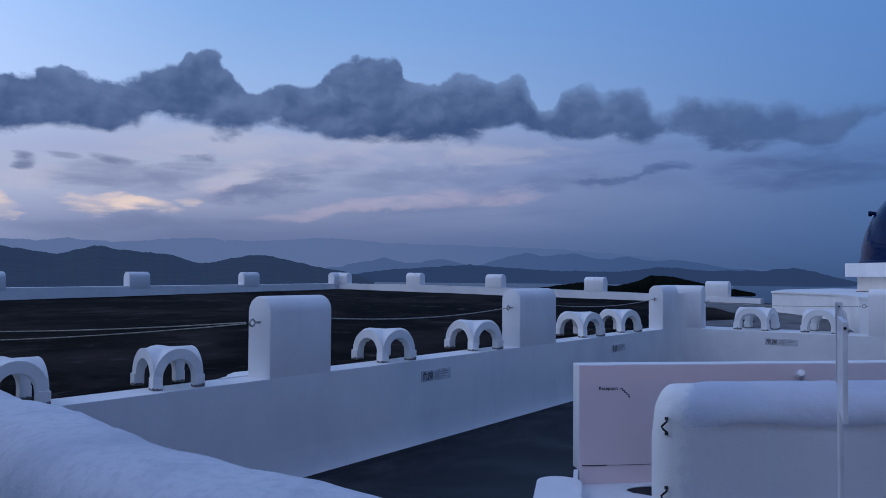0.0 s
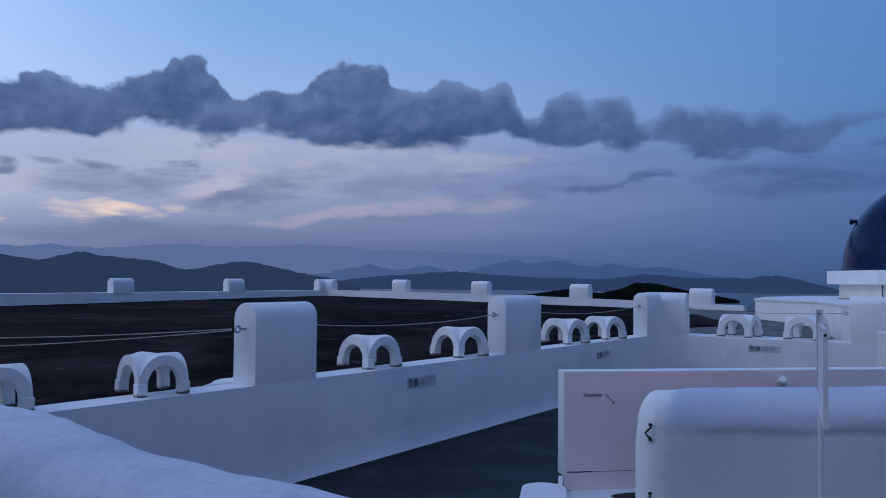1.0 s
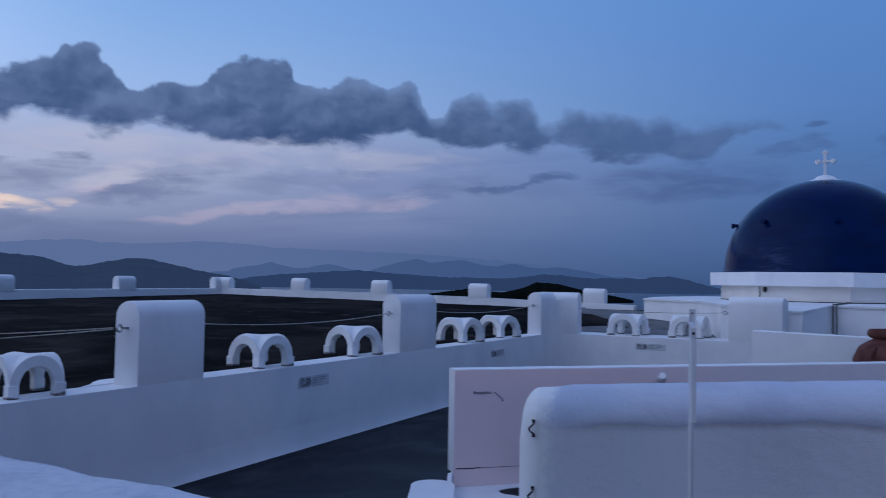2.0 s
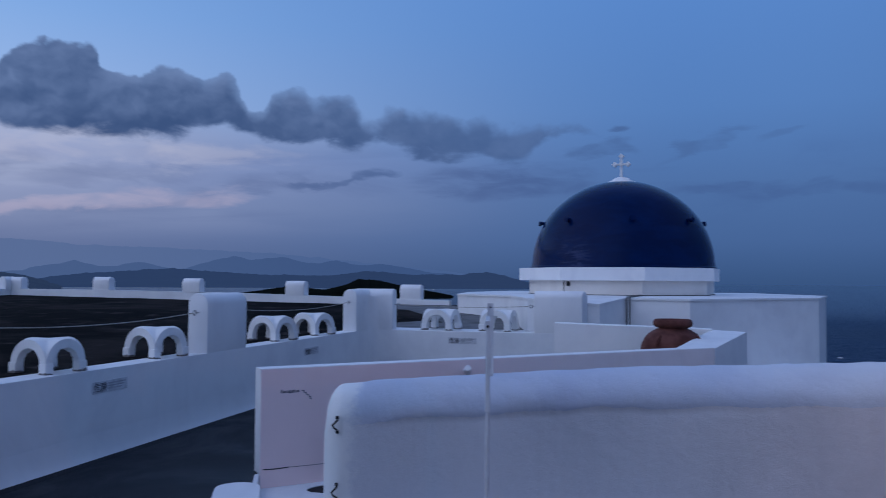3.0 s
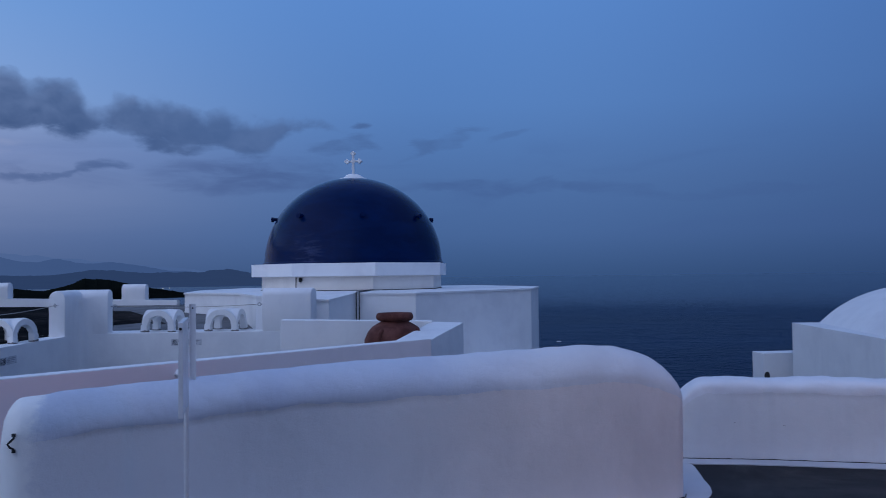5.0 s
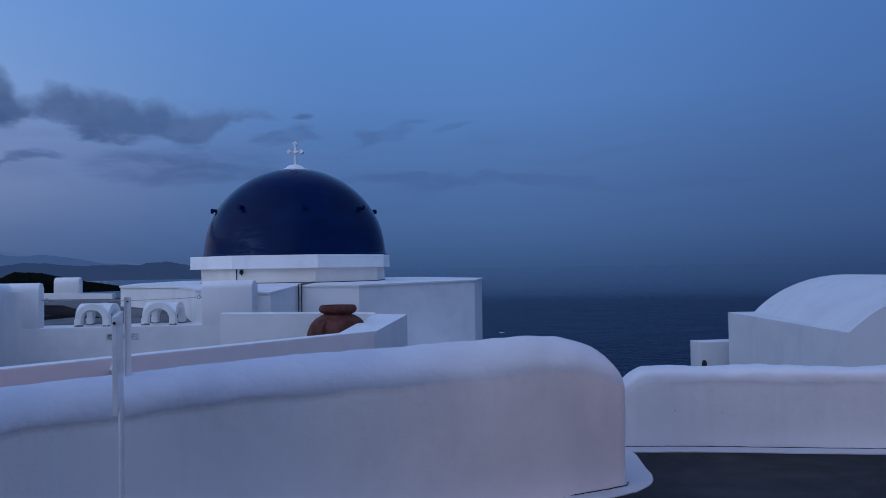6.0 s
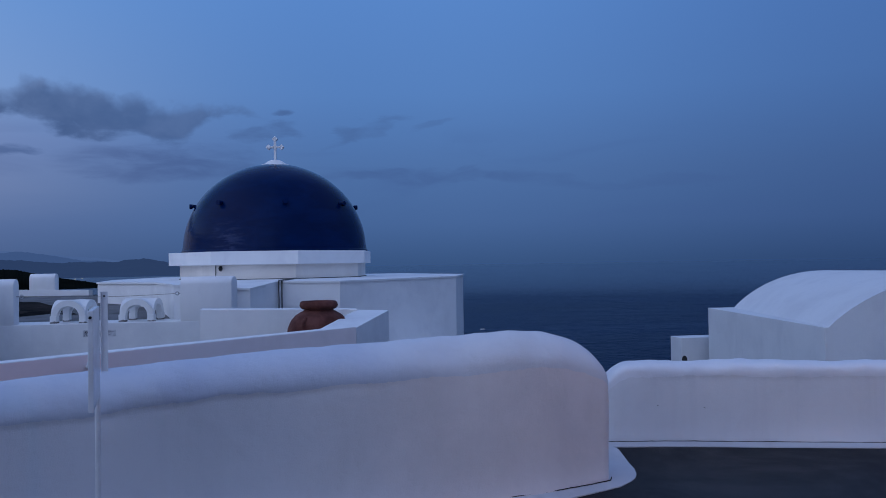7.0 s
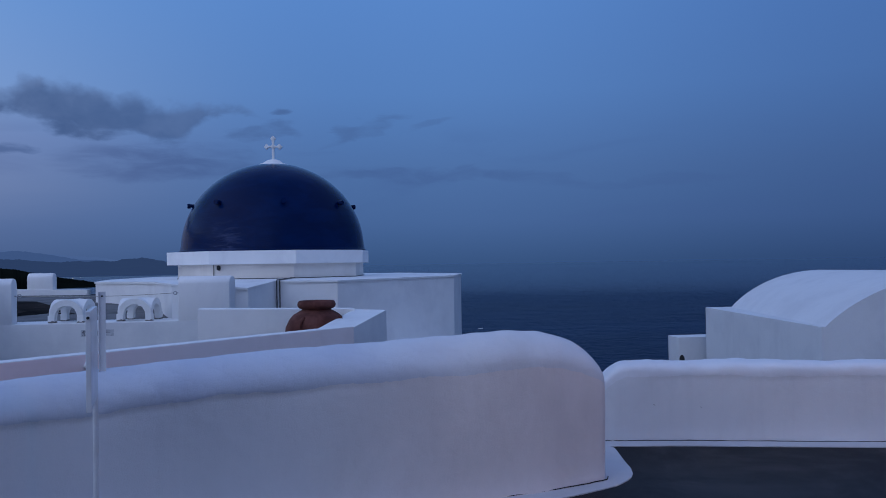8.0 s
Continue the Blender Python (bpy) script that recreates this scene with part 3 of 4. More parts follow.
def ridge(name, label, mat, dist, pts, rough, foot_z=SEA_Z - 1, seed=0, step=0.12, depth=0.25, spike=0.0):
    """A range of hills: crest heights from (heading, elevation) in degrees as seen from the terrace, with slopes on both sides."""
    pts = sorted(pts)
    b = bmesh.new()
    rows = []
    a = pts[0][0]
    while a <= pts[-1][0]:
        e = along(pts, a)[0]
        f = noise.fractal(Vector((a * 0.9, seed, 0)), 0.9, 2.1, 6) * rough
        if spike:
            f += abs(noise.noise(Vector((a * 14, seed, 1)))) * spike
        crest = max(1.65 + dist * math.tan(radians(e + f)), foot_z + 0.5)
        row = []
        for k, share in ((1 - depth, 0.0), (1 - depth * 0.6, 0.35), (1 - depth * 0.3, 0.68), (1.0, 1.0), (1 + depth * 0.5, 0.5), (1 + depth, 0.0)):
            j = noise.noise(Vector((a * 1.7, share * 3, seed + 5)))
            d = dist * (k + 0.05 * j * (1 - abs(2 * share - 1)))
            z = foot_z + (crest - foot_z) * max(0, share + 0.10 * j * (1 if 0 < share < 1 else 0))
            h = radians(a)
            row.append(b.verts.new((-13.1 + d * math.cos(h), -4.9 + d * math.sin(h), z)))
        rows.append(row)
        a += step
    for r, q in zip(rows, rows[1:]):
        for j in range(5):
            b.faces.new((r[j], r[j + 1], q[j + 1], q[j]))
    return tagged(part(name, b, mat, smooth=80), label, "hills", kind="structure")


# haze colour of each range, given to its material as glow
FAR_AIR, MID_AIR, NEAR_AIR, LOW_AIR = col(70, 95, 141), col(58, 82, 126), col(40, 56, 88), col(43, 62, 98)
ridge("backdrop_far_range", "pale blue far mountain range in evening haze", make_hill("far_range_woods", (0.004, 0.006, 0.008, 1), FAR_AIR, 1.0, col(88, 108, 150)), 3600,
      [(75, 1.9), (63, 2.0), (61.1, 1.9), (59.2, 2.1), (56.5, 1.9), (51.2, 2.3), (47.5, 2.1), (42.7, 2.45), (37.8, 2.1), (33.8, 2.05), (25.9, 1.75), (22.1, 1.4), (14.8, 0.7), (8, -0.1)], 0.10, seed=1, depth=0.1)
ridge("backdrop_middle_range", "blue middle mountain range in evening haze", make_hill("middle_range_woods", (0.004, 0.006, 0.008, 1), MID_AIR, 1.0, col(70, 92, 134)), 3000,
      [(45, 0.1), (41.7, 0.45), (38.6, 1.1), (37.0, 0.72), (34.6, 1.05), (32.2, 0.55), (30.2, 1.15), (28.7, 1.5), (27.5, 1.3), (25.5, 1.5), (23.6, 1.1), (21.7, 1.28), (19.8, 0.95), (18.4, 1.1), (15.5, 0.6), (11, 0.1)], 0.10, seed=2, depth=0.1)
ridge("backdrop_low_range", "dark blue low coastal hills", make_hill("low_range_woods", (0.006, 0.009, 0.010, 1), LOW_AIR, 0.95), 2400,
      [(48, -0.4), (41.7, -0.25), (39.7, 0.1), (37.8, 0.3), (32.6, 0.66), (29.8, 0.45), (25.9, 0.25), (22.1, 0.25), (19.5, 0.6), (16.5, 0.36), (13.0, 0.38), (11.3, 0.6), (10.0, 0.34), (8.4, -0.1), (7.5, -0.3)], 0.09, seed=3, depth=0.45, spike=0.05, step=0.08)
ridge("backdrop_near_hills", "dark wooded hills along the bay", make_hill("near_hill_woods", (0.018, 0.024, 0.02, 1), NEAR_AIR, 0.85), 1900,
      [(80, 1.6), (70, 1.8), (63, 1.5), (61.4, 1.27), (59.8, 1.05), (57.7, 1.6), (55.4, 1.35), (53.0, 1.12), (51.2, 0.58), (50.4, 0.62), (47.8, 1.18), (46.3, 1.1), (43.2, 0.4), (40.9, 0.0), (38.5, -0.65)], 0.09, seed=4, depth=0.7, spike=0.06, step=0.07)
ridge("backdrop_islet", "almost black wooded headland", TREES, 700,
      [(29, -1.1), (27.5, -0.9), (24.8, -0.5), (22.5, -0.74), (20.9, -0.35), (20.2, 0.0), (19.3, 0.0), (18.4, -0.15), (16.5, -0.56), (14.8, -0.85), (13.5, -1.1)], 0.03, seed=5, step=0.05, depth=0.12, spike=0.10)


# ---- terrace deck and parapets ----
# the floor leaves the flight of steps open between the writing wall and the stair wall
deck = part("floor", prism([(-20, -24), (-6.0, -24), (-5.6, -8.4), (-5.45, -8.4), (-5.5, -7.2), (-6.95, -6.55), (-7.32, -5.8), (-7.38, -4.9), (-7.54, -3.85), (-8.0, -2.75),
                            (-8.27, -2.32), (-6.84, -1.655), (-6.80, -1.62), (-3.18, -5.51), (-3.0, -8.4), (2.0, -8.4), (2.0, 0.3), (-20, 0.3)], -0.35, 0.0), DECK)
tagged(deck, "dark waterproofed roof terrace floor", "floor", kind="structure")


def wall_top(x, y):
    return 0.825 - 0.0072 * (x + 8.8)


def roof_z(x, y):
    d = max(min(y - 0.6, 20), min(x - 1.3, 20), 0)
    return 0.90 + 0.0082 * y + 0.0127 * x - 0.17 * math.exp(-d / 2.0) - 0.03


def make_roof():
    b = bmesh.new()
    xs = [-20 + i * 0.75 for i in range(38)] + [8.3]
    ys = [-9.0 + j * 0.75 for j in range(32)] + [15.0]
    grid = {}
    for i, x in enumerate(xs):
        for j, y in enumerate(ys):
            grid[i, j] = b.verts.new((x, y, roof_z(x, y) + noise.noise(Vector((x, y, 0))) * 0.012))
    for i in range(len(xs) - 1):
        for j in range(len(ys) - 1):
            if ys[j] >= 0.2 or (xs[i] >= 0.9 and ys[j] >= -3.8):
                b.faces.new((grid[i, j], grid[i + 1, j], grid[i + 1, j + 1], grid[i, j + 1]))
    for v in [v for v in b.verts if not v.link_faces]:
        b.verts.remove(v)
    return b


tagged(part("ground_roof", make_roof(), ROOFING), "large flat roof of weathered black roofing", "roof", kind="structure")
strip = part("floor_roof_strip", prism([(1.35, -3.6), (4.6, -1.2), (7.40, -0.7), (7.44, 1.75), (1.35, 0.12)], 0.60, lambda x, y: roof_z(x, y) + 0.03), plain("grey_weathered_roof_concrete", (0.13, 0.13, 0.135, 1), 0.9, 0.0, 0.25, 1.5))
tagged(strip, "grey weathered concrete strip beside the black roofing", "roof", kind="structure")
core = part("building_base", prism([(-20, -24), (-6.3, -24), (-5.7, -8.3), (8.3, -8.3), (8.3, 15.0), (-20, 15.0)], -4.5, -0.36), WHITE)
tagged(core, "plain white lower storey of the hotel", "building", kind="structure")


def merlon_mesh(length, depth, height):
    """An upright slab with a half-round crown; the length runs along x, the depth along y."""
    b = bmesh.new()
    r = depth / 2
    prof = [(0, 0), (0, height - r)] + [(r - r * math.cos(math.pi * k / 14), height - r + r * math.sin(math.pi * k / 14)) for k in range(1, 14)] + [(depth, height - r), (depth, 0)]
    ends = []
    for x in (0, length):
        ends.append([b.verts.new((x, y, z)) for y, z in prof])
    k = len(prof)
    for i in range(k):
        b.faces.new((ends[0][i], ends[0][(i + 1) % k], ends[1][(i + 1) % k], ends[1][i]))
    b.faces.new(ends[0])
    b.faces.new(ends[1])
    bmesh.ops.recalc_face_normals(b, faces=b.faces[:])
    bevel(b, 0.014, 2, 60)
    return b


def eye_bolt(parent, place, out):
    """A galvanised ring screwed into the side of a merlon; out: its direction."""
    o = Vector(out)
    b = tube([place, Vector(place) + o * 0.05], 0.009)
    c = Vector(place) + o * 0.072
    ring = [c + 0.026 * (math.cos(2 * math.pi * k / 14) * o + math.sin(2 * math.pi * k / 14) * Vector((0, 0, 1))) for k in range(14)]
    tube(ring, 0.008, 6, b, True)
    lathe([(0.0, 0), (0.022, 0), (0.022, 0.008), (0.0, 0.008)], 12, b, place)
    ob = part("eye_bolt", b, STEEL, parent, "galvanised eye bolt", 50)
    ob.matrix_parent_inverse = parent.matrix_world.inverted()
    return ob


parapet_1 = part("wall_parapet_long", block(-20, 1.24, 0.0, 0.50, -0.01, 0.5, 0.0), WHITE)
tagged(parapet_1, "low white plastered terrace parapet wall", "parapet", kind="structure")
# the parapet's top slopes gently with the roof
for v in parapet_1.data.vertices:
    if v.co.z > 0.2:
        v.co.z = wall_top(v.co.x, v.co.y)
b = bmesh.new()
prof = [(0.0, 0.24), (-0.004, 0.17), (-0.010, 0.11), (-0.019, 0.06), (-0.032, 0.02), (-0.040, 0.003), (-0.040, -0.005), (0.01, -0.005), (0.01, 0.24)]
ends = [[b.verts.new((x, y, z)) for y, z in prof] for x in (-20.0, 0.7)]
for i in range(len(prof)):
    j = (i + 1) % len(prof)
    b.faces.new((ends[0][i], ends[0][j], ends[1][j], ends[1][i]))
b.faces.new(ends[0])
b.faces.new(ends[1])
part("cove", b, WHITE, parapet_1, "white coved plaster foot", 50)
part("coating_edge", prism([(-20, -0.105), (0.7, -0.105), (0.7, -0.03), (-20, -0.03)], -0.02, lambda x, y: 0.0165 if y > -0.05 else 0.0008, 0.0), DECK, parapet_1, "dark floor coating turned up")
parapet_2 = part("wall_parapet_cross", block(0.72, 1.42, -3.9, -0.003, -0.01, 0.757, 0.012), WHITE)
tagged(parapet_2, "low white plastered parapet between terrace and roof", "parapet", kind="structure")

upstand = part("roofing_upstand", prism([(-20, 0.30), (1.0, 0.30), (1.0, 0.52), (-20, 0.52)], lambda x, y: wall_top(x, y) - 0.3, lambda x, y: wall_top(x, y) + 0.004, 0.0), ROOFING, parapet_1, "black roofing turned up over the wall")
part("paint_patch", prism([(-8.86, 0.40), (-8.70, 0.50), (-8.2, 0.50), (-8.2, 0.27), (-9.05, 0.27), (-8.90, 0.345)][::-1], 0.78, lambda x, y: wall_top(x, y) + 0.009), WHITE, parapet_1, "white paint run onto the black roofing")
MERLON_DEPTH = 0.25


def merlon_x(x0, x1, top):
    z0 = wall_top((x0 + x1) / 2, 0) - 0.06
    ob = part("merlon", merlon_mesh(x1 - x0, MERLON_DEPTH, top - z0), WHITE, parapet_1, smooth=25)
    ob.location = (x0, 0.0015, z0)
    bpy.context.view_layer.update()
    return ob


BOLT_Z = 1.255
merlon_line = []
for x0, x1, top in ((-17.2, -16.4, 1.50), (-13.1, -12.3, 1.48), (-8.785, -8.09, 1.458), (-4.85, -3.92, 1.475)):
    m = merlon_x(x0, x1, top)
    eye_bolt(m, (x0, 0.125, BOLT_Z), (-1, 0, 0))
    eye_bolt(m, (x1, 0.125, BOLT_Z), (1, 0, 0))
    merlon_line.append((x0, x1))


def corner_merlon():
    b = merlon_mesh(1.05, MERLON_DEPTH, 0.78)
    for v in b.verts:
        v.co += Vector((0.0, 0.0015, 0.70))
    c = merlon_mesh(0.73, MERLON_DEPTH, 0.782)
    m = Matrix.Translation((0.7215 + MERLON_DEPTH, -0.41, 0.70)) @ Matrix.Rotation(radians(90), 4, "Z")
    tmp = bpy.data.meshes.new("tmp")
    c.transform(m)
    c.to_mesh(tmp)
    c.free()
    b.from_mesh(tmp)
    bpy.data.meshes.remove(tmp)
    return b


b = prism([(0.728, 0.006), (0.728, -0.16)] + [(0.56 + 0.16 * math.cos(radians(a)), -0.16 + 0.16 * math.sin(radians(a))) for a in range(0, 91, 9)] + [(0.56, 0.006)], 0.004, 1.345)
part("fillet", b, WHITE, parapet_1, "rounded plaster in the inner corner", 30)
mc = part("merlon", corner_merlon(), WHITE, parapet_1, "L-shaped white corner merlon", 25)
eye_bolt(mc, (0.0, 0.125, BOLT_Z), (-1, 0, 0))
eye_bolt(mc, (0.86, -0.41, 1.20), (0, -1, 0))
b = merlon_mesh(0.81, MERLON_DEPTH, 0.77)
for v in b.verts:
    if v.co.x < 0.1:
        v.co.x -= 0.30 * (MERLON_DEPTH - v.co.y)
md = part("merlon", b, WHITE, parapet_2, "white end merlon with a skewed end", 25)
md.matrix_local = Matrix.Translation((0.7215 + MERLON_DEPTH, -3.75, 0.70)) @ Matrix.Rotation(radians(90), 4, "Z")
bpy.context.view_layer.update()
eye_bolt(md, (0.88, -2.94, 1.20), (0, 1, 0))


def rope(a, b, sag, n=24):
    pts = []
    for i in range(n + 1):
        f = i / n
        p = Vector(a).lerp(Vector(b), f)
        p.z -= sag * 4 * f * (1 - f)
        pts.append(p)
    ob = part("wire_rope", tube(pts, 0.0052, 6), ROPE, None, "", 60)
    return tagged(ob, "thin pale wire rope strung between white merlons", "rope", "ropes along the parapet")


for (a0, a1), (b0, b1) in list(zip(merlon_line, merlon_line[1:]))[2:]:
    rope((a1 + 0.11, 0.125, BOLT_Z), (b0 - 0.11, 0.125, BOLT_Z), 0.05)
for z_end, lift in ((1.07, 0.006), (0.965, -0.004)):
    rope((-9.75, 3.75, z_end), (-8.92, 0.125, BOLT_Z + lift), 0.03)
rope((-3.81, 0.125, BOLT_Z), (-0.11, 0.125, BOLT_Z), 0.06)
rope((0.86, -0.52, 1.20), (0.88, -2.83, 1.20), 0.03)


stake = part("rope_stake", lathe([(0.0, 0), (0.03, 0), (0.03, 0.36), (0.0, 0.37)], 12, at=(-9.75, 3.75, roof_z(-9.75, 3.75) - 0.02)), STEEL, None, "", 40)
tagged(stake, "short steel stake holding the wire ropes on the roof", "stake")


def arch_ornament_mesh(R=0.212, ri=0.138, s=0.085):
    """Two crossing round arches on four square feet, cast in concrete."""
    c = [R * math.sin(a) for a in (0.25, 0.45)]
    pos = sorted({round(v, 4) for v in (0, ri * 0.45, ri * 0.78, ri * 0.95, ri, R * 0.78, R * 0.9, R * 0.97, R)} | {round(v, 4) for v in c})
    g = [-v for v in pos[:0:-1]] + pos
    b = bmesh.new()

    def outer(x, y):
        return s + max(math.sqrt(max(0, R * R - x * x)), math.sqrt(max(0, R * R - y * y)))

    def inner(x, y):
        v = [math.sqrt(max(0, ri * ri - q * q)) for q in (x, y) if abs(q) <= ri + 1e-6]
        return s + max(v) if v else 0.0

    top = {(i, j): b.verts.new((x, y, outer(x, y))) for i, x in enumerate(g) for j, y in enumerate(g)}
    n = len(g)
    for i in range(n - 1):
        for j in range(n - 1):
            b.faces.new((top[i, j], top[i + 1, j], top[i + 1, j + 1], top[i, j + 1]))
            mx, my = (g[i] + g[i + 1]) / 2, (g[j] + g[j + 1]) / 2
            foot = abs(mx) > ri and abs(my) > ri
            quad = [(g[i], g[j]), (g[i + 1], g[j]), (g[i + 1], g[j + 1]), (g[i], g[j + 1])]
            b.faces.new([b.verts.new((x, y, 0.0 if foot else inner(x, y))) for x, y in quad])
            # outer rim of the square
            for (x0, y0), (x1, y1) in zip(quad, quad[1:] + quad[:1]):
                edge = (abs(abs(x0) - R) < 1e-6 and x0 == x1) or (abs(abs(y0) - R) < 1e-6 and y0 == y1)
                if edge:
                    za, zb = (0.0, 0.0) if foot else (inner(x0, y0), inner(x1, y1))
                    b.faces.new([b.verts.new(p) for p in ((x0, y0, za), (x1, y1, zb), (x1, y1, outer(x1, y1)), (x0, y0, outer(x0, y0)))])
                side = foot and ((abs(abs(x0) - ri) < 1e-6 and x0 == x1) or (abs(abs(y0) - ri) < 1e-6 and y0 == y1))
                if side:
                    b.faces.new([b.verts.new(p) for p in ((x0, y0, 0), (x1, y1, 0), (x1, y1, s), (x0, y0, s))])
    bmesh.ops.remove_doubles(b, verts=b.verts[:], dist=0.0005)
    return b


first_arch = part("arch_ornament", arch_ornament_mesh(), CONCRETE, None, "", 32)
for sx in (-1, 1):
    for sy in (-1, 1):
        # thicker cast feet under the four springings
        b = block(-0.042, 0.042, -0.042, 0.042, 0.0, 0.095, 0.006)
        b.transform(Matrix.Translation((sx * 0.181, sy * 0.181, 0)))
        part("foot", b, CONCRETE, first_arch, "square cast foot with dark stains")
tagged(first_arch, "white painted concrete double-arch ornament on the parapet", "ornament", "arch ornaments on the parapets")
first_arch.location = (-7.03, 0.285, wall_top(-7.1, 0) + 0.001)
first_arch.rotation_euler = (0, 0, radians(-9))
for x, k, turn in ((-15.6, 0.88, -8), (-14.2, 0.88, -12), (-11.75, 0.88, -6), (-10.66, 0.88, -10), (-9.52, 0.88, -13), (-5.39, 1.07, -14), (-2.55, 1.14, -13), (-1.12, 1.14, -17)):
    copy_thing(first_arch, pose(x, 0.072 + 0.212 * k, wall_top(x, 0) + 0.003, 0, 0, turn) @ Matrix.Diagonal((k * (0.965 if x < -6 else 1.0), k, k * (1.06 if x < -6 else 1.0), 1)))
for y in (-1.22, -2.27):
    copy_thing(first_arch, pose(1.10, y, 0.758, 0, 0, -9 + random.uniform(-2, 2)) @ Matrix.Diagonal((1.28, 1.28, 1.24, 1)))


def bars(b, rows, x0, x1, y0, y1, d):
    """Short bars in the place of small print that cannot be read."""
    for k in range(rows):
        z = y1 - (k + 0.5) * (y1 - y0) / rows
        block(x0, x1 - (0.03 * ((k * 7) % 3)), 0, d, z - (y1 - y0) / rows * 0.22, z + (y1 - y0) / rows * 0.22, 0, b)
    return b


def lettering(name, text, size, mat, parent, local, label=""):
    cu = bpy.data.curves.new(name, "FONT")
    cu.body, cu.size, cu.extrude, cu.offset = text, size, 0.0008, 0.0007
    cu.materials.append(mat)
    ob = new(name, cu)
    ob.parent = parent
    ob.matrix_local = local
    if label:
        ob["label"] = label
    return ob


def danger_sign(m):
    """A flat plate with two large signs for danger and a block of small print; its face looks along -y before it is placed."""
    s = part("danger_sign", block(0, 0.50, -0.005, 0.0, 0, 0.105, 0.002), PLATE)
    tagged(s, "small grey danger notice plate fixed to the white parapet", "sign", "danger notices")
    lettering("characters", "危険", 0.088, INK, s, pose(0.018, -0.0062, 0.020, 90, 0, 0), "dark printed characters")
    b = bars(bmesh.new(), 3, 0.215, 0.48, 0.018, 0.09, -0.0012)
    p = part("small_print", b, FADED, s, "faded small print")
    p.location = (0, -0.0052, 0)
    s.matrix_basis = m
    return s


danger_sign(pose(-6.81, -0.001, 0.595))
danger_sign(pose(-2.16, -0.001, 0.535))
danger_sign(pose(0.719, -1.44, 0.540, 0, 0, -90))

# ---- far parapets of the black roof ----
FAR_TOP = [(0.2, 1.11), (1.55, 1.135), (4.96, 1.214), (8.07, 1.257), (11.0, 1.28), (15.0, 1.285)]
far_ys = (0.2, 2.5, 5.0, 8.0, 11.0, 14.66)
def far_x(y):
    return 7.48 + 0.047 * (y - 1.5)


far_r = part("wall_far_cross", prism([(far_x(y) + 0.3, y) for y in far_ys] + [(far_x(y), y) for y in far_ys[::-1]], -0.3, lambda x, y: along(FAR_TOP, y)[0], 0.0), WHITE)
tagged(far_r, "low white parapet at the far edge of the roof", "parapet", kind="structure")
far_l = part("wall_far_long", prism([(-20, 14.35), (8.08, 14.35), (8.08, 14.65), (-20, 14.65)], -0.3, lambda x, y: 1.235 + 0.004 * (x + 3.4), 0.01), WHITE)
tagged(far_l, "low white parapet along the far side of the roof", "parapet", kind="structure")
for y in (1.55, 4.92, 8.22, 11.32):
    ob = part("merlon", merlon_mesh(0.58, 0.28, 0.46), WHITE, far_r, smooth=25)
    ob.matrix_local = Matrix.Translation((far_x(y) + 0.265, y - 0.58, along(FAR_TOP, y - 0.3)[0] - 0.07)) @ Matrix.Rotation(radians(87.3), 4, "Z")
ob = part("merlon", merlon_mesh(0.56, 0.28, 0.42), WHITE, far_r, smooth=25)
ob.matrix_local = Matrix.Translation((far_x(14.0) + 0.27, 13.95, 1.235)) @ Matrix.Rotation(radians(87.3), 4, "Z")
for x in (-15.95, -11.95, -7.95, -4.0, -0.13, 3.81, 7.85):
    ob = part("merlon", merlon_mesh(0.63 if x < 7 else 0.5, 0.28, 0.44), WHITE, far_l, smooth=25)
    ob.location = (x, 14.34, 1.235 + 0.004 * (x + 3.4) - 0.06)

# ---- house with the dome ----
house = empty("dome_house", (6.8, -4.2, 0), "low white chapel-like building with a blue dome", "building")


def under(ob):
    """Hangs an object made at world places under the house."""
    ob.matrix_parent_inverse = Matrix.Translation((-6.8, 4.2, 0))
    return ob


outline = [(4.75, -0.66), (3.40, -2.09), (1.25, -2.75), (1.12, -4.02), (2.45, -4.42), (2.32, -5.56), (4.88, -8.20), (7.4, -8.82), (11.0, -7.6), (11.2, -0.8), (7.6, -0.3)]


def house_top(x, y):
    """The roof falls towards its corner behind the end merlon."""
    return 1.30 - 0.085 * min(1, max(0, (2.45 - x) / 1.33)) * min(1, max(0, (-2.75 - y) / 1.27))


under(part("wall", prism(outline[::-1], -0.3, house_top, 0.0), WHITE, house))
rim = [(6.8 + (x - 6.8) * 1.006, -4.2 + (y + 4.2) * 1.006) for x, y in outline]
under(part("roof", prism(rim[::-1], lambda x, y: house_top(x, y) + 0.003, lambda x, y: house_top(x, y) + 0.04, 0.0), WHITE, house, "flat white roof slab"))


def octagon(r, turn, cy=-4.2):
    return [(6.8 + r * math.cos(radians(turn + 45 * k)), cy + r * math.sin(radians(turn + 45 * k))) for k in range(8)]


under(part("drum", prism(octagon(2.20, 13.2), 1.335, 1.66, 0.008), CREAM, house, "eight-sided cream drum"))
# shadow gap at the drum's foot, drawn as a dark tube
ring = [Vector((x, y, 1.345)) for x, y in octagon(2.215, 13.2)]
under(part("drum_shadow_line", tube(ring, 0.011, 6, None, True), CRACK, house, "dark line for the shadow gap round the drum's foot"))
under(part("cornice", prism(octagon(2.40, 14.5, -4.155), 1.655, 1.945, 0.012), WHITE, house, "eight-sided white cornice slab"))
prof = [(2.15, 0.0), (2.15, 0.05)] + [(2.13 * math.cos(radians(a)), 0.05 + 2.05 * math.sin(radians(a))) for a in range(3, 90, 3)] + [(0.0, 2.10)]
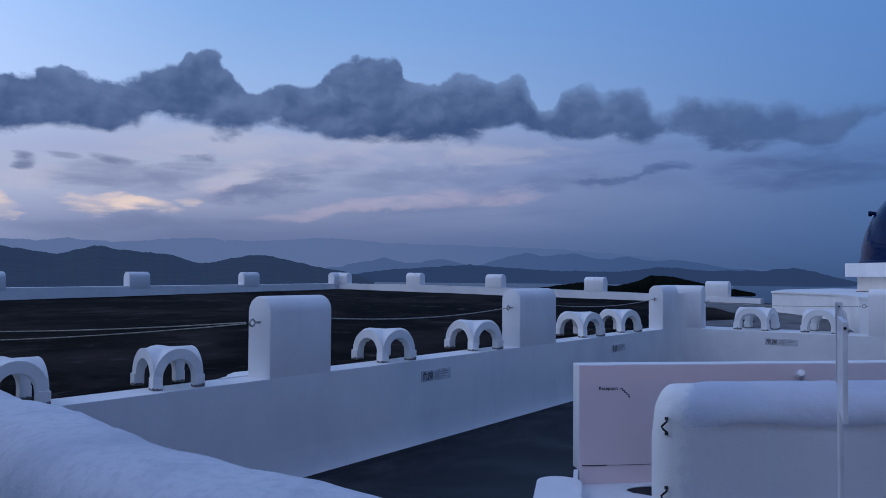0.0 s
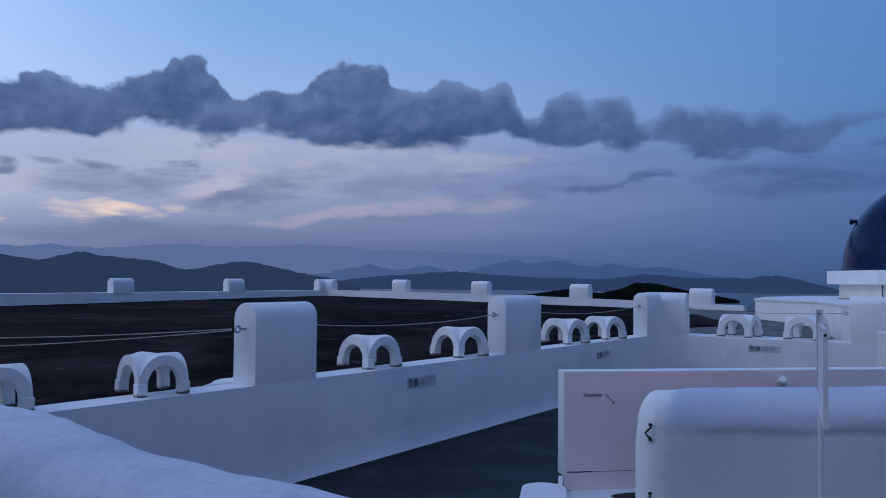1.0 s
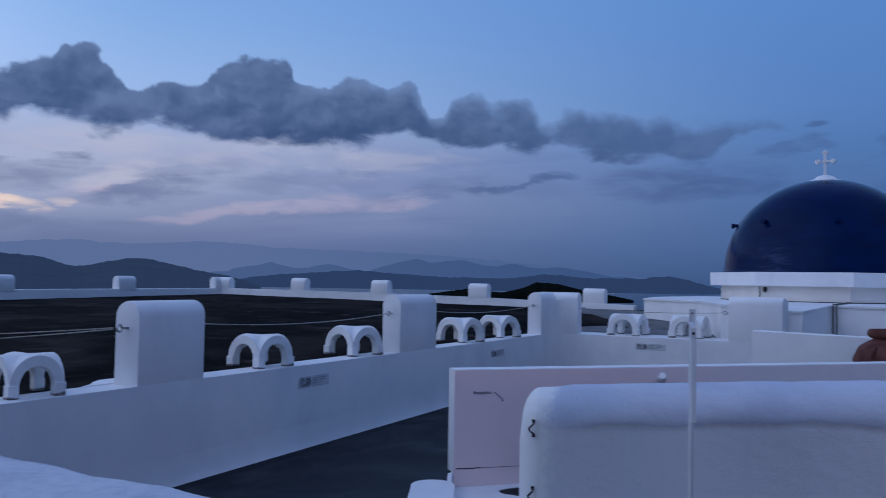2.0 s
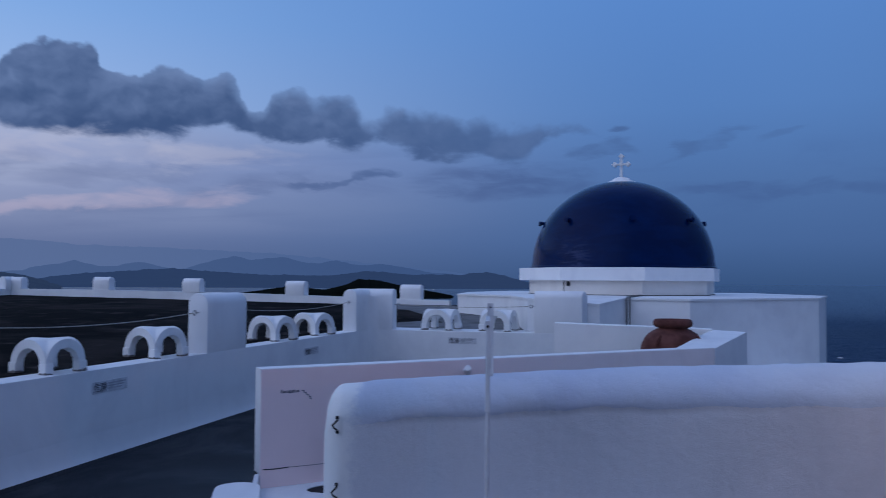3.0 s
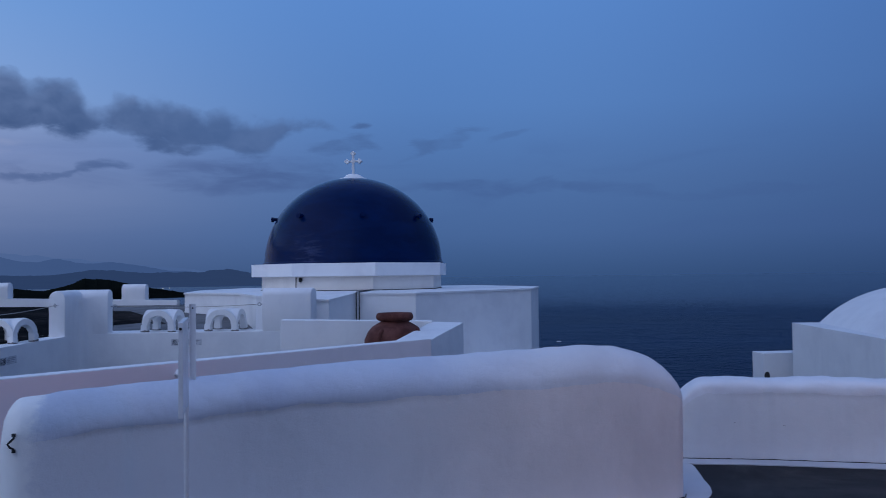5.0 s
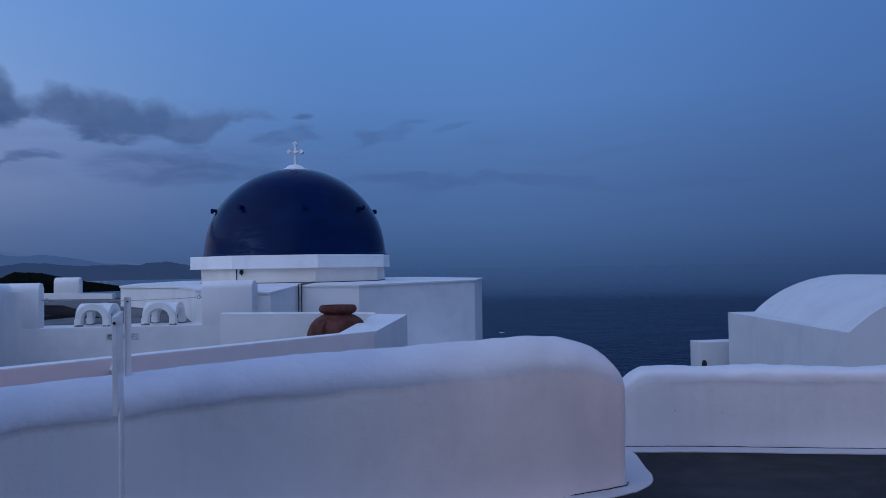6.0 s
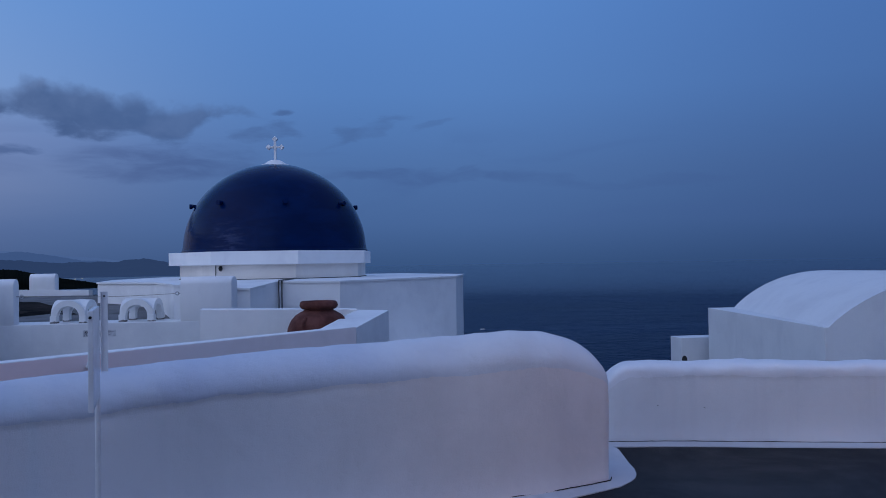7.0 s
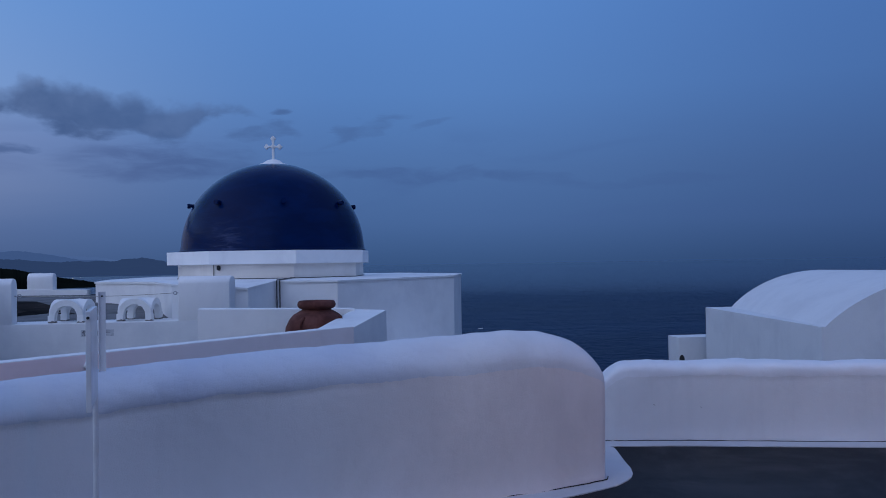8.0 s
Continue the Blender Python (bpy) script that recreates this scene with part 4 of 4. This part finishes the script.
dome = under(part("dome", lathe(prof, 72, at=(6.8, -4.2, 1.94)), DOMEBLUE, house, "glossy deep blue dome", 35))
part("base_ring", lathe([(2.13, -0.004), (2.165, -0.004), (2.17, 0.02), (2.16, 0.045), (2.125, 0.06)], 72, at=(6.8, -4.2, 1.948)), DOMEBLUE, dome, "dark blue rolled edge", 50)
for k in range(8):
    a = radians(98.7 + 45 * k)
    d = Vector((math.cos(a), math.sin(a), 0.0))
    p = Vector((6.8, -4.2, 3.02)) + d * 1.80
    b = tube([p, p + d * 0.10 + Vector((0, 0, 0.01))], 0.04, 10)
    tube([p + d * 0.10, p + d * 0.17], 0.058, 10, b)
    part("vent_knob", b, DOMEBLUE, dome, "", 40)
part("cap", lathe([(0.36, 0.0), (0.34, 0.03), (0.24, 0.06), (0.17, 0.12), (0.10, 0.145), (0, 0.15)], 40, at=(6.8, -4.2, 3.995)), WHITE, dome, "white plaster cap", 40)


def make_cross():
    b = bmesh.new()
    block(-0.026, 0.026, -0.027, 0.027, 4.13, 4.66, 0.006, b)
    block(-0.029, 0.029, -0.15, 0.15, 4.436, 4.474, 0.006, b)
    for y, z in ((-0.155, 4.455), (0.155, 4.455), (0, 4.65), (0.0, 4.455)):
        k = bmesh.new()
        block(-0.034, 0.034, -0.050, 0.050, -0.050, 0.050, 0.008, k)
        k.transform(Matrix.Translation((0, y, z)) @ Matrix.Rotation(radians(45), 4, "X"))
        tmp = bpy.data.meshes.new("tmp")
        k.to_mesh(tmp)
        k.free()
        b.from_mesh(tmp)
        bpy.data.meshes.remove(tmp)
    b.transform(Matrix.Translation((6.8, -4.2, 0)) @ Matrix.Rotation(radians(-10), 4, "Z"))
    return b


part("cross", make_cross(), POSTWHITE, dome, "small white cross with diamond ends")
# lamp and seam on the drum, cables down the inner corner
fx = Vector((math.cos(radians(170.7)), math.sin(radians(170.7)), 0))
sx = Vector((-fx.y, fx.x, 0))
mid = Vector((6.8, -4.2, 0)) + fx * (2.20 * math.cos(radians(22.5)))
p = mid - sx * 0.87 + fx * 0.004
under(part("seam", tube([p + Vector((0, 0, 1.36)), p + Vector((0, 0, 1.65))], 0.010, 6), CRACK, house, "dark vertical seam"))
p = mid - sx * 0.76 + fx * 0.03 + Vector((0, 0, 1.54))
lamp_b = lathe([(0.0, 0), (0.035, 0.0), (0.045, 0.05), (0.03, 0.09), (0.0, 0.10)], 14, at=p)
tube([p + Vector((0, 0, 0.02)), p - fx * 0.05 + Vector((0, 0, -0.03))], 0.012, 6, lamp_b)
under(part("lamp_bracket", lamp_b, BLACKIRON, house, "small dark lamp bracket", 40))
for off in (0.0, 0.055):
    q = Vector((2.40, -4.44 - off, 0))
    under(part("cable", tube([q + Vector((2.18, -0.22, 1.358)), q + Vector((1.0, -0.1, 1.352)), q + Vector((0.03, 0, 1.352)), q + Vector((-0.03, 0, 1.335)), q + Vector((-0.035, 0, 1.0)), q + Vector((-0.035, 0, 0.2))], 0.011, 6), CABLE, house, "black cable"))

# ---- enclosure with the jar, and the wall with the writing ----
U = Vector((3.65, -3.91, 0)).normalized()
V = Vector((-U.y, U.x, 0))


def on_rec(s, t):
    """Plan point s metres along the writing wall's face, t metres behind it."""
    p = Vector((-6.83, -1.665, 0)) + U * s + V * t
    return (p.x, p.y)


rec = part("wall_reception", prism([on_rec(0, 0), on_rec(5.36, 0), on_rec(5.36, 0.16), on_rec(0, 0.16)], -0.36, 0.884, 0.006), WHITE)
part("pink_face", prism([on_rec(0.004, -0.003), on_rec(5.36, -0.003), on_rec(5.36, 0.002), on_rec(0.004, 0.002)], -0.35, 0.876, 0.002), PINK, rec, "pale pink painted front")
tagged(rec, "white garden wall with a pale pink front and a painted notice", "wall", kind="structure")
jar_wall = part("wall_jar_side", prism([on_rec(5.37, 0.0), (-1.24, -6.15), (-1.05, -5.70), on_rec(5.0, 0.244), on_rec(5.37, 0.244)], -0.01, lambda x, y: 0.872 + 0.05 * max(0, x + 3.0), 0.0), WHITE)
tagged(jar_wall, "white wall rising round the jar niche", "wall", kind="structure")
back_wall = part("wall_jar_back", prism([(-1.25, -5.70), (-1.20, -3.50), (-0.95, -3.50), (-1.0, -5.70)], -0.01, lambda x, y: 1.035 + 0.02 * (y + 3.5), 0.012), WHITE)
tagged(back_wall, "white back wall of the jar niche", "wall", kind="structure")


def rec_pose(s, t, z, turn=0):
    x, y = on_rec(s, t)
    return Matrix.Translation((x, y, z)) @ Matrix.Rotation(math.atan2(U.y, U.x), 4, "Z") @ pose(0, 0, 0, 90, 0, 0)


bpy.context.view_layer.update()
lettering("writing", "Reception", 0.041, INK, rec, rec_pose(0.174, -0.0045, 0.668), "dark painted word and stair arrow")


def stair_arrow():
    b = bmesh.new()
    x, z, w = 0.364, 0.680, 0.0030
    for k in range(4):
        l = 0.020
        block(x, x + l, -0.0015, 0.0, z - w, z + w, 0, b)
        x += l
        block(x - w, x + w, -0.0016, 0.0, z - 0.018, z + w, 0, b)
        z -= 0.018
    tri = [b.verts.new((x + dx, -0.0017, z + dz)) for dx, dz in ((-0.011, 0.006), (0.011, 0.006), (0, -0.013))]
    b.faces.new(tri)
    return b


arrow = part("stair_arrow", stair_arrow(), INK, rec)
arrow.matrix_local = rec_pose(0, -0.003, 0) @ pose(0, 0, 0, -90, 0, 0)


def joint_line(s0, s1, z, amp, seed):
    b = bmesh.new()
    n = 40
    pts = []
    for k in range(n + 1):
        s = s0 + (s1 - s0) * k / n
        x, y = on_rec(s, -0.004)
        pts.append((x, y, z + noise.noise(Vector((s * 9, seed, 0))) * amp))
    tube(pts, 0.0018, 5, b)
    for k in range(0, n - 2, 4):
        if (k * 7) % 5 in (0, 1):
            tube(pts[k:k + 3], 0.0048, 5, b)
    return b


part("crack", joint_line(0.03, 4.4, 0.032, 0.006, 1), CRACK, rec, "dark crack along the foot")


def wall_spot():
    x, y = on_rec(2.0, 0)
    s = empty("wall_spotlight", (x, y, 0.775), "small white cylindrical spotlight on the pink wall", "lamp")
    n3 = -V
    axis = (n3 * 0.75 + Vector((0, 0, 0.45)) - U * 0.45).normalized()
    b = tube([Vector((0, 0, 0)), n3 * 0.06], 0.022, 12)
    part("bracket", b, POSTWHITE, s, "", 40)
    a0 = n3 * 0.06 - axis * 0.03
    part("barrel", tube([a0, a0 + axis * 0.11], 0.031, 18), POSTWHITE, s, "", 40)
    part("glass", tube([a0 + axis * 0.108, a0 + axis * 0.113], 0.025, 18), LENS, s, "pale lamp glass", 40)
    return s


wall_spot()


def jar():
    j = empty("terracotta_jar", (-2.0, -5.15, 0.0), "large old terracotta storage jar with two lug handles", "jar", )
    body = [(0.0, 0.02), (0.20, 0.0), (0.22, 0.03), (0.30, 0.25), (0.39, 0.52), (0.425, 0.70), (0.41, 0.80), (0.365, 0.90), (0.31, 0.965), (0.235, 1.01), (0.195, 1.03), (0.19, 1.045)]
    rim = [(0.19, 1.04), (0.225, 1.05), (0.25, 1.075), (0.255, 1.10), (0.245, 1.135), (0.225, 1.152), (0.20, 1.148), (0.185, 1.12), (0.18, 1.05), (0.17, 0.95), (0.25, 0.80), (0.0, 0.4)]
    part("body", lathe(body, 56), TERRACOTTA, j, "", 45)
    part("rim", lathe(rim, 56), TERRACOTTA, j, "thick rolled rim", 45)
    for a in (60, 240, 150, 330):
        d = Vector((math.cos(radians(a)), math.sin(radians(a)), 0))
        pts = [d * (0.335 + 0.035 * math.sin(math.pi * k / 10)) + Vector((0, 0, 0.945 - 0.13 * k / 10)) + d * 0.06 * (k / 10) for k in range(11)]
        part("handle", tube(pts, 0.020, 8), TERRACOTTA, j, "", 60)
    return j


jar()

# ---- thick plaster walls near the camera ----
fore_line = [(-8.03, -2.74), (-7.54, -3.85), (-7.38, -4.9), (-7.32, -5.8), (-7.20, -6.55), (-6.92, -7.24)]
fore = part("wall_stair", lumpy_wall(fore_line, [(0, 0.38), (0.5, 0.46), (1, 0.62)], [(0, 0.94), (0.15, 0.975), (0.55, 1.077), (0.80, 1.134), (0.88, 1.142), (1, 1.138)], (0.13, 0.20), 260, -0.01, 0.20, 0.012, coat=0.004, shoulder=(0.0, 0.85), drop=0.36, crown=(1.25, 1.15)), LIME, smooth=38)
fore.data.materials.append(GREYFACE)
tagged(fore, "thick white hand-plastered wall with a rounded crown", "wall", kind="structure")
right_line = [(-5.82, -7.60), (-5.88, -7.9), (-5.98, -8.4), (-6.30, -9.6), (-6.75, -11.5), (-7.5, -15.0)]
right = part("wall_seaward", lumpy_wall(right_line, [(0, 0.32), (1, 0.34)], [(0, 0.70), (1, 0.715)], (0.24, 0.2), 320, -0.01, 0.075, 0.016, coat=0.002, shoulder=(0.36, 0.0), drop=0.8), CROWN, smooth=60)
right.data.materials.append(DIMWASH)
tagged(right, "low white hand-plastered wall on the seaward side", "wall", kind="structure")
near_line = [(-11.40, -0.6), (-11.575, -1.3), (-11.65, -1.86), (-11.805, -2.42), (-11.87, -2.9), (-11.90, -3.5), (-12.0, -4.15)]
near = part("wall_beside_stair", lumpy_wall(near_line, [(0, 0.45), (1, 0.5)], [(0, 1.15), (0.3, 1.155), (0.55, 1.165), (0.8, 1.16), (1, 1.13)], (0.2, 0.3), 240, -0.01, 0.2, 0.008), STUCCO, smooth=70)
tagged(near, "thick rough white plaster wall beside the steps", "wall", kind="structure")

# painted white margins along the wall feet
for nm, line, half in (("trim_stair", fore_line[:-1] + [(-7.04, -6.95)], 0.46), ("trim_seaward", right_line, 0.36)):
    b = ribbon(smooth_line(line, 30), half, -0.005, 0.008)
    tagged(part(nm, b, WORN), "worn white painted margin at the wall foot", "margin", kind="structure")
b = ribbon([Vector((*on_rec(-0.285 - 0.314 * k, -0.385 - 0.949 * k), 0)) for k in (0.0, 0.3, 0.6, 0.9, 1.2)], 0.175, -0.006, 0.006)
tagged(part("trim_passage", b, WHITE), "rounded white painted strip at the head of the steps", "margin", kind="structure")
corner = prism([(-6.10, -7.50), (-6.10, -7.62), (-6.235, -7.675), (-6.32, -7.668), (-6.50, -7.632), (-6.763, -7.578), (-6.95, -7.55), (-7.10, -7.505), (-7.19, -7.46), (-7.27, -7.40), (-7.40, -7.26), (-7.5, -7.0), (-7.0, -7.0), (-6.6, -7.3)][::-1], -0.005, 0.0075)
tagged(part("trim_wall_corner", corner, WORN), "worn white painted margin filling the corner between the walls", "margin", kind="structure")
# steps down behind the stair wall
for k, (s0, s1) in enumerate(((-0.02, 1.1), (1.1, 6.2))):
    z = -0.13 - 0.16 * k
    tagged(part("floor_step", prism([on_rec(s0, 0.0), on_rec(s0 - 0.5 * (1 - k), -1.55 - 0.9 * k), on_rec(s1, -2.6), on_rec(s1, 0.0)], z - 0.10, z, 0.006), DECK), "dark coated tread of the steps going down", "step", kind="structure")
riser = part("trim_landing_edge", prism([on_rec(-0.045, -0.004), on_rec(-0.545, -1.5), on_rec(-0.505, -1.5), on_rec(-0.005, -0.004)], -0.2, 0.004, 0.004), WHITE)
tagged(riser, "white painted nosing at the head of the steps", "margin", kind="structure")
landing = [(-0.02, -0.005), (1.0, -0.005), (1.0, -0.11), (0.75, -0.105), (0.58, -0.11), (0.46, -0.13), (0.38, -0.165), (0.342, -0.21), (0.335, -0.25), (0.355, -0.31), (0.41, -0.36), (0.5, -0.45), (0.5, -0.6), (-0.21, -0.6)]
b = prism([on_rec(*p) for p in landing][::-1], -0.135, -0.122)
tagged(part("trim_landing", b, WHITE), "white painted landing margin at the pink wall's foot", "margin", kind="structure")


def foot_joint(line, width, seed, z):
    """The uneven dark joint between a wall's foot and its painted margin, on the side of the terrace."""
    pts = []
    pl = smooth_line(line, 60)
    for i, p in enumerate(pl[2:-1], 2):
        d = (pl[i + 1] - pl[i - 1]).normalized()
        k = min(1.0, (60 - i) / 2.5)
        w = along(width, i / 60)[0] / 2 * math.sqrt(1 - (1 - k) ** 2) + 0.003
        pts.append(p + Vector((d.y, -d.x, 0)) * w + Vector((0, 0, z + 0.006 * noise.noise(Vector((i * 0.7, seed, 0))))))
    return tube(pts, 0.0042, 5)


part("joint", foot_joint(fore_line, [(0, 0.38), (0.5, 0.46), (1, 0.62)], 1, 0.014), CRACK, fore, "dark joint at the foot")
part("joint", foot_joint(right_line, [(0, 0.32), (1, 0.34)], 2, 0.010), CRACK, right, "dark joint at the foot")


def speck(y, z, r):
    """A small dark mark on the seaward wall's face."""
    face = min(smooth_line(right_line, 120), key=lambda p: abs(p.y - y))
    return tube([Vector((face.x - 0.155, y, z)), Vector((face.x - 0.20, y, z))], r, 6)


for y, z, r in ((-8.12, 0.33, 0.002), (-8.52, 0.31, 0.002)):
    part("mark", speck(y, z, r), CRACK, right, "tiny dark mark")


def cleat(place, turn):
    """A black iron loop hook on the wall's end."""
    pts = [(0, 0, 0.065), (0.018, 0, 0.06), (0.03, 0, 0.045), (0.03, -0.02, 0.025), (0.03, -0.045, 0.0), (0.03, -0.03, -0.025), (0.03, 0, -0.045), (0.018, 0, -0.06), (0, 0, -0.065)]
    b = tube(pts, 0.009, 8)
    for z in (0.065, -0.065):
        lathe([(0, -0.012), (0.016, -0.012), (0.016, 0.012), (0, 0.012)], 10, b, (0.0, 0, z))
    ob = part("iron_hook", b, BLACKIRON, None, "", 50)
    ob.matrix_basis = pose(*place, 0, 0, turn) @ Matrix.Scale(0.72, 4)
    return tagged(ob, "black iron loop hook fixed to the white wall end", "hook", "hooks on the wall end")


cleat((-8.165, -2.885, 0.70), 205)
cleat((-8.17, -2.885, 0.27), 205)


def sign_post():
    s = empty("sign_post", (-8.09, -3.867, 0.0), "slim white metal sign post with a narrow board", "post")
    part("pole", lathe([(0.0, 0), (0.0155, 0), (0.0155, 0.93), (0.0, 0.935)], 16), POSTWHITE, s, "", 50)
    part("base_plate", lathe([(0.0, 0), (0.05, 0), (0.05, 0.006), (0.016, 0.01), (0.0, 0.01)], 20), POSTWHITE, s, "", 50)
    d = Vector((-0.982, -0.19, 0))
    w = Vector((0.19, -0.982, 0))
    p = [d * a + w * c for a, c in ((-0.03, -0.013), (0.56, -0.013), (0.56, 0.013), (-0.03, 0.013))]
    part("board", prism([(q.x, q.y) for q in p], 0.90, 1.42, 0.004), POSTWHITE, s, "thin white board seen nearly edge on")
    q = d * 0.562
    part("bolt", tube([Vector((q.x, q.y, 1.385)), Vector((q.x - 0.006, q.y, 1.385))], 0.008, 8), BLACKIRON, s)
    return s


sign_post()


def crown_bar():
    """A flat bar with a folded edge set upright in the crown of the stair wall."""
    s = empty("angle_bar", (-7.60, -3.79, 0.90), "slim grey-white steel angle bar set upright in the wall crown", "bar")
    b = block(-0.003, 0.003, -0.020, 0.020, 0.0, 0.588, 0.001)
    block(-0.020, -0.003, 0.016, 0.020, 0.0, 0.588, 0.001, b)
    part("bar", b, POSTWHITE, s)
    part("bolt", tube([Vector((-0.002, 0.0, 0.56)), Vector((-0.007, 0, 0.56))], 0.006, 8), BLACKIRON, s)
    return s


crown_bar()

# ---- vaulted house on the seaward side ----
vault = empty("vaulted_house", (0.0, -14.5, 0), "white house with a barrel-vaulted roof below the terrace", "building")


def vlocal(ob):
    ob.matrix_parent_inverse = Matrix.Translation((0, 14.5, 0))
    return ob


vw = [(2.60, -13.02), (-2.36, -12.28), (-3.1, -17.6), (1.9, -18.3)]
vlocal(part("wall", prism(vw, -4.5, 0.63, 0.01), DIMWASH, vault))


def barrel():
    b = bmesh.new()
    far_a, far_b = Vector((2.38, -13.46, 0)), Vector((1.9, -17.15, 0))
    near_a, near_b = Vector((-2.372, -12.33, 0)), Vector((-2.99, -16.75, 0))
    rows = []
    for a, c, rise in ((far_a, far_b, 0.735), (near_a, near_b, 0.775)):
        row = []
        for k in range(33):
            u = k / 32
            half = math.radians(54)
            t = -half + 2 * half * u
            x = (math.sin(t) / math.sin(half) + 1) / 2
            h = (math.cos(t) - math.cos(half)) / (1 - math.cos(half)) * rise
            row.append(b.verts.new(a.lerp(c, x) + Vector((0, 0, 0.625 + h))))
        rows.append(row)
    for k in range(32):
        b.faces.new((rows[0][k], rows[0][k + 1], rows[1][k + 1], rows[1][k]))
    b.faces.new(rows[0])
    b.faces.new(rows[1] + [b.verts.new(near_b + Vector((0, 0, -1.0))), b.verts.new(near_a + Vector((0, 0, -1.0)))])
    return b


vlocal(part("vaulted_roof", barrel(), DIMWASH, vault, "smooth white barrel vault", 30))
low = part("low_wall", block(2.9, 3.4, -13.9, -12.56, -4.5, 0.0, 0.01), DIMWASH, vault, "low white yard wall")
vlocal(low)
# dark arched plate standing for the shade inside a niche
arch = [(-0.055, 0.0), (0.055, 0.0)] + [(0.055 * math.cos(math.pi * k / 12), 0.10 + 0.085 * math.sin(math.pi * k / 12)) for k in range(13)]
b = prism(arch, -0.02, 0.012)
b.transform(Matrix.Translation((2.90, -12.63, -0.55)) @ Matrix.Rotation(radians(-90), 4, "Z") @ Matrix.Rotation(radians(90), 4, "X"))
part("niche", b, CRACK, low, "dark plate for a small shaded arched niche")

# ---- unseen house front behind the camera, added to close the terrace and block sky ----
rear = part("wall_unseen_rear", prism([(-14.6, -15.0), (-14.6, 4.2), (-19.9, 4.2), (-19.9, -15.0)], -0.01, 3.6, 0.01), WHITE)
tagged(rear, "unseen plain white wall behind the terrace, added to block sky", "wall", kind="structure")
# wing wall added out of view to hold the lantern
wing = part("wall_unseen_wing", block(-14.59, -10.8, -9.6, -9.3, -0.01, 3.0, 0.01), WHITE)
tagged(wing, "unseen short white wall added to carry the lantern", "wall", kind="structure")
# lantern added out of view to warm the end of the stair wall
m, n, bs = material("lit_lantern_glass")
bs.inputs["Base Color"].default_value = (0.9, 0.8, 0.7, 1)
bs.inputs["Emission Color"].default_value = (1.0, 0.47, 0.30, 1)
bs.inputs["Emission Strength"].default_value = LANTERN_GLOW
lantern = empty("unseen_lantern", (-10.8, -9.45, 1.8), "unseen added wall lantern with a warm glass globe", "lamp")
part("arm", tube([(-0.005, 0, 0.16), (0.10, 0, 0.18), (0.16, 0, 0.13)], 0.012, 8), BLACKIRON, lantern, "black iron arm", 50)
part("globe", lathe([(0.0, -0.10), (0.06, -0.08), (0.095, -0.02), (0.095, 0.03), (0.06, 0.09), (0.0, 0.11)], 20, at=(0.16, 0, 0.02)), m, lantern, "warm glowing globe", 60)

# ---- small far things ----
boat = part("rowing_boat", prism([(-0.9, -0.28), (0.5, -0.34), (1.0, 0), (0.5, 0.34), (-0.9, 0.28)], -0.2, 0.32, 0.04), POSTWHITE)
boat.matrix_basis = pose(160.1, -40.6, SEA_Z, 0, 0, 100) @ Matrix.Scale(0.55, 4)
tagged(boat, "small white rowing boat on the dark sea", "boat")
m, n, bs = material("distant_lamp_light")
bs.inputs["Emission Color"].default_value = (1.0, 0.86, 0.65, 1)
bs.inputs["Emission Strength"].default_value = 1.6
b = bmesh.new()
for x, y, z in ((758, 207, -8.0), (760, 201.5, -7.6), (725, 303, -9.8), (726, 299, -9.9)):
    bmesh.ops.create_icosphere(b, subdivisions=1, radius=0.32, matrix=Matrix.Translation((x, y, z)))
tagged(part("harbour_lights", b, m), "tiny warm lights on the far shore", "lights", kind="stuff")
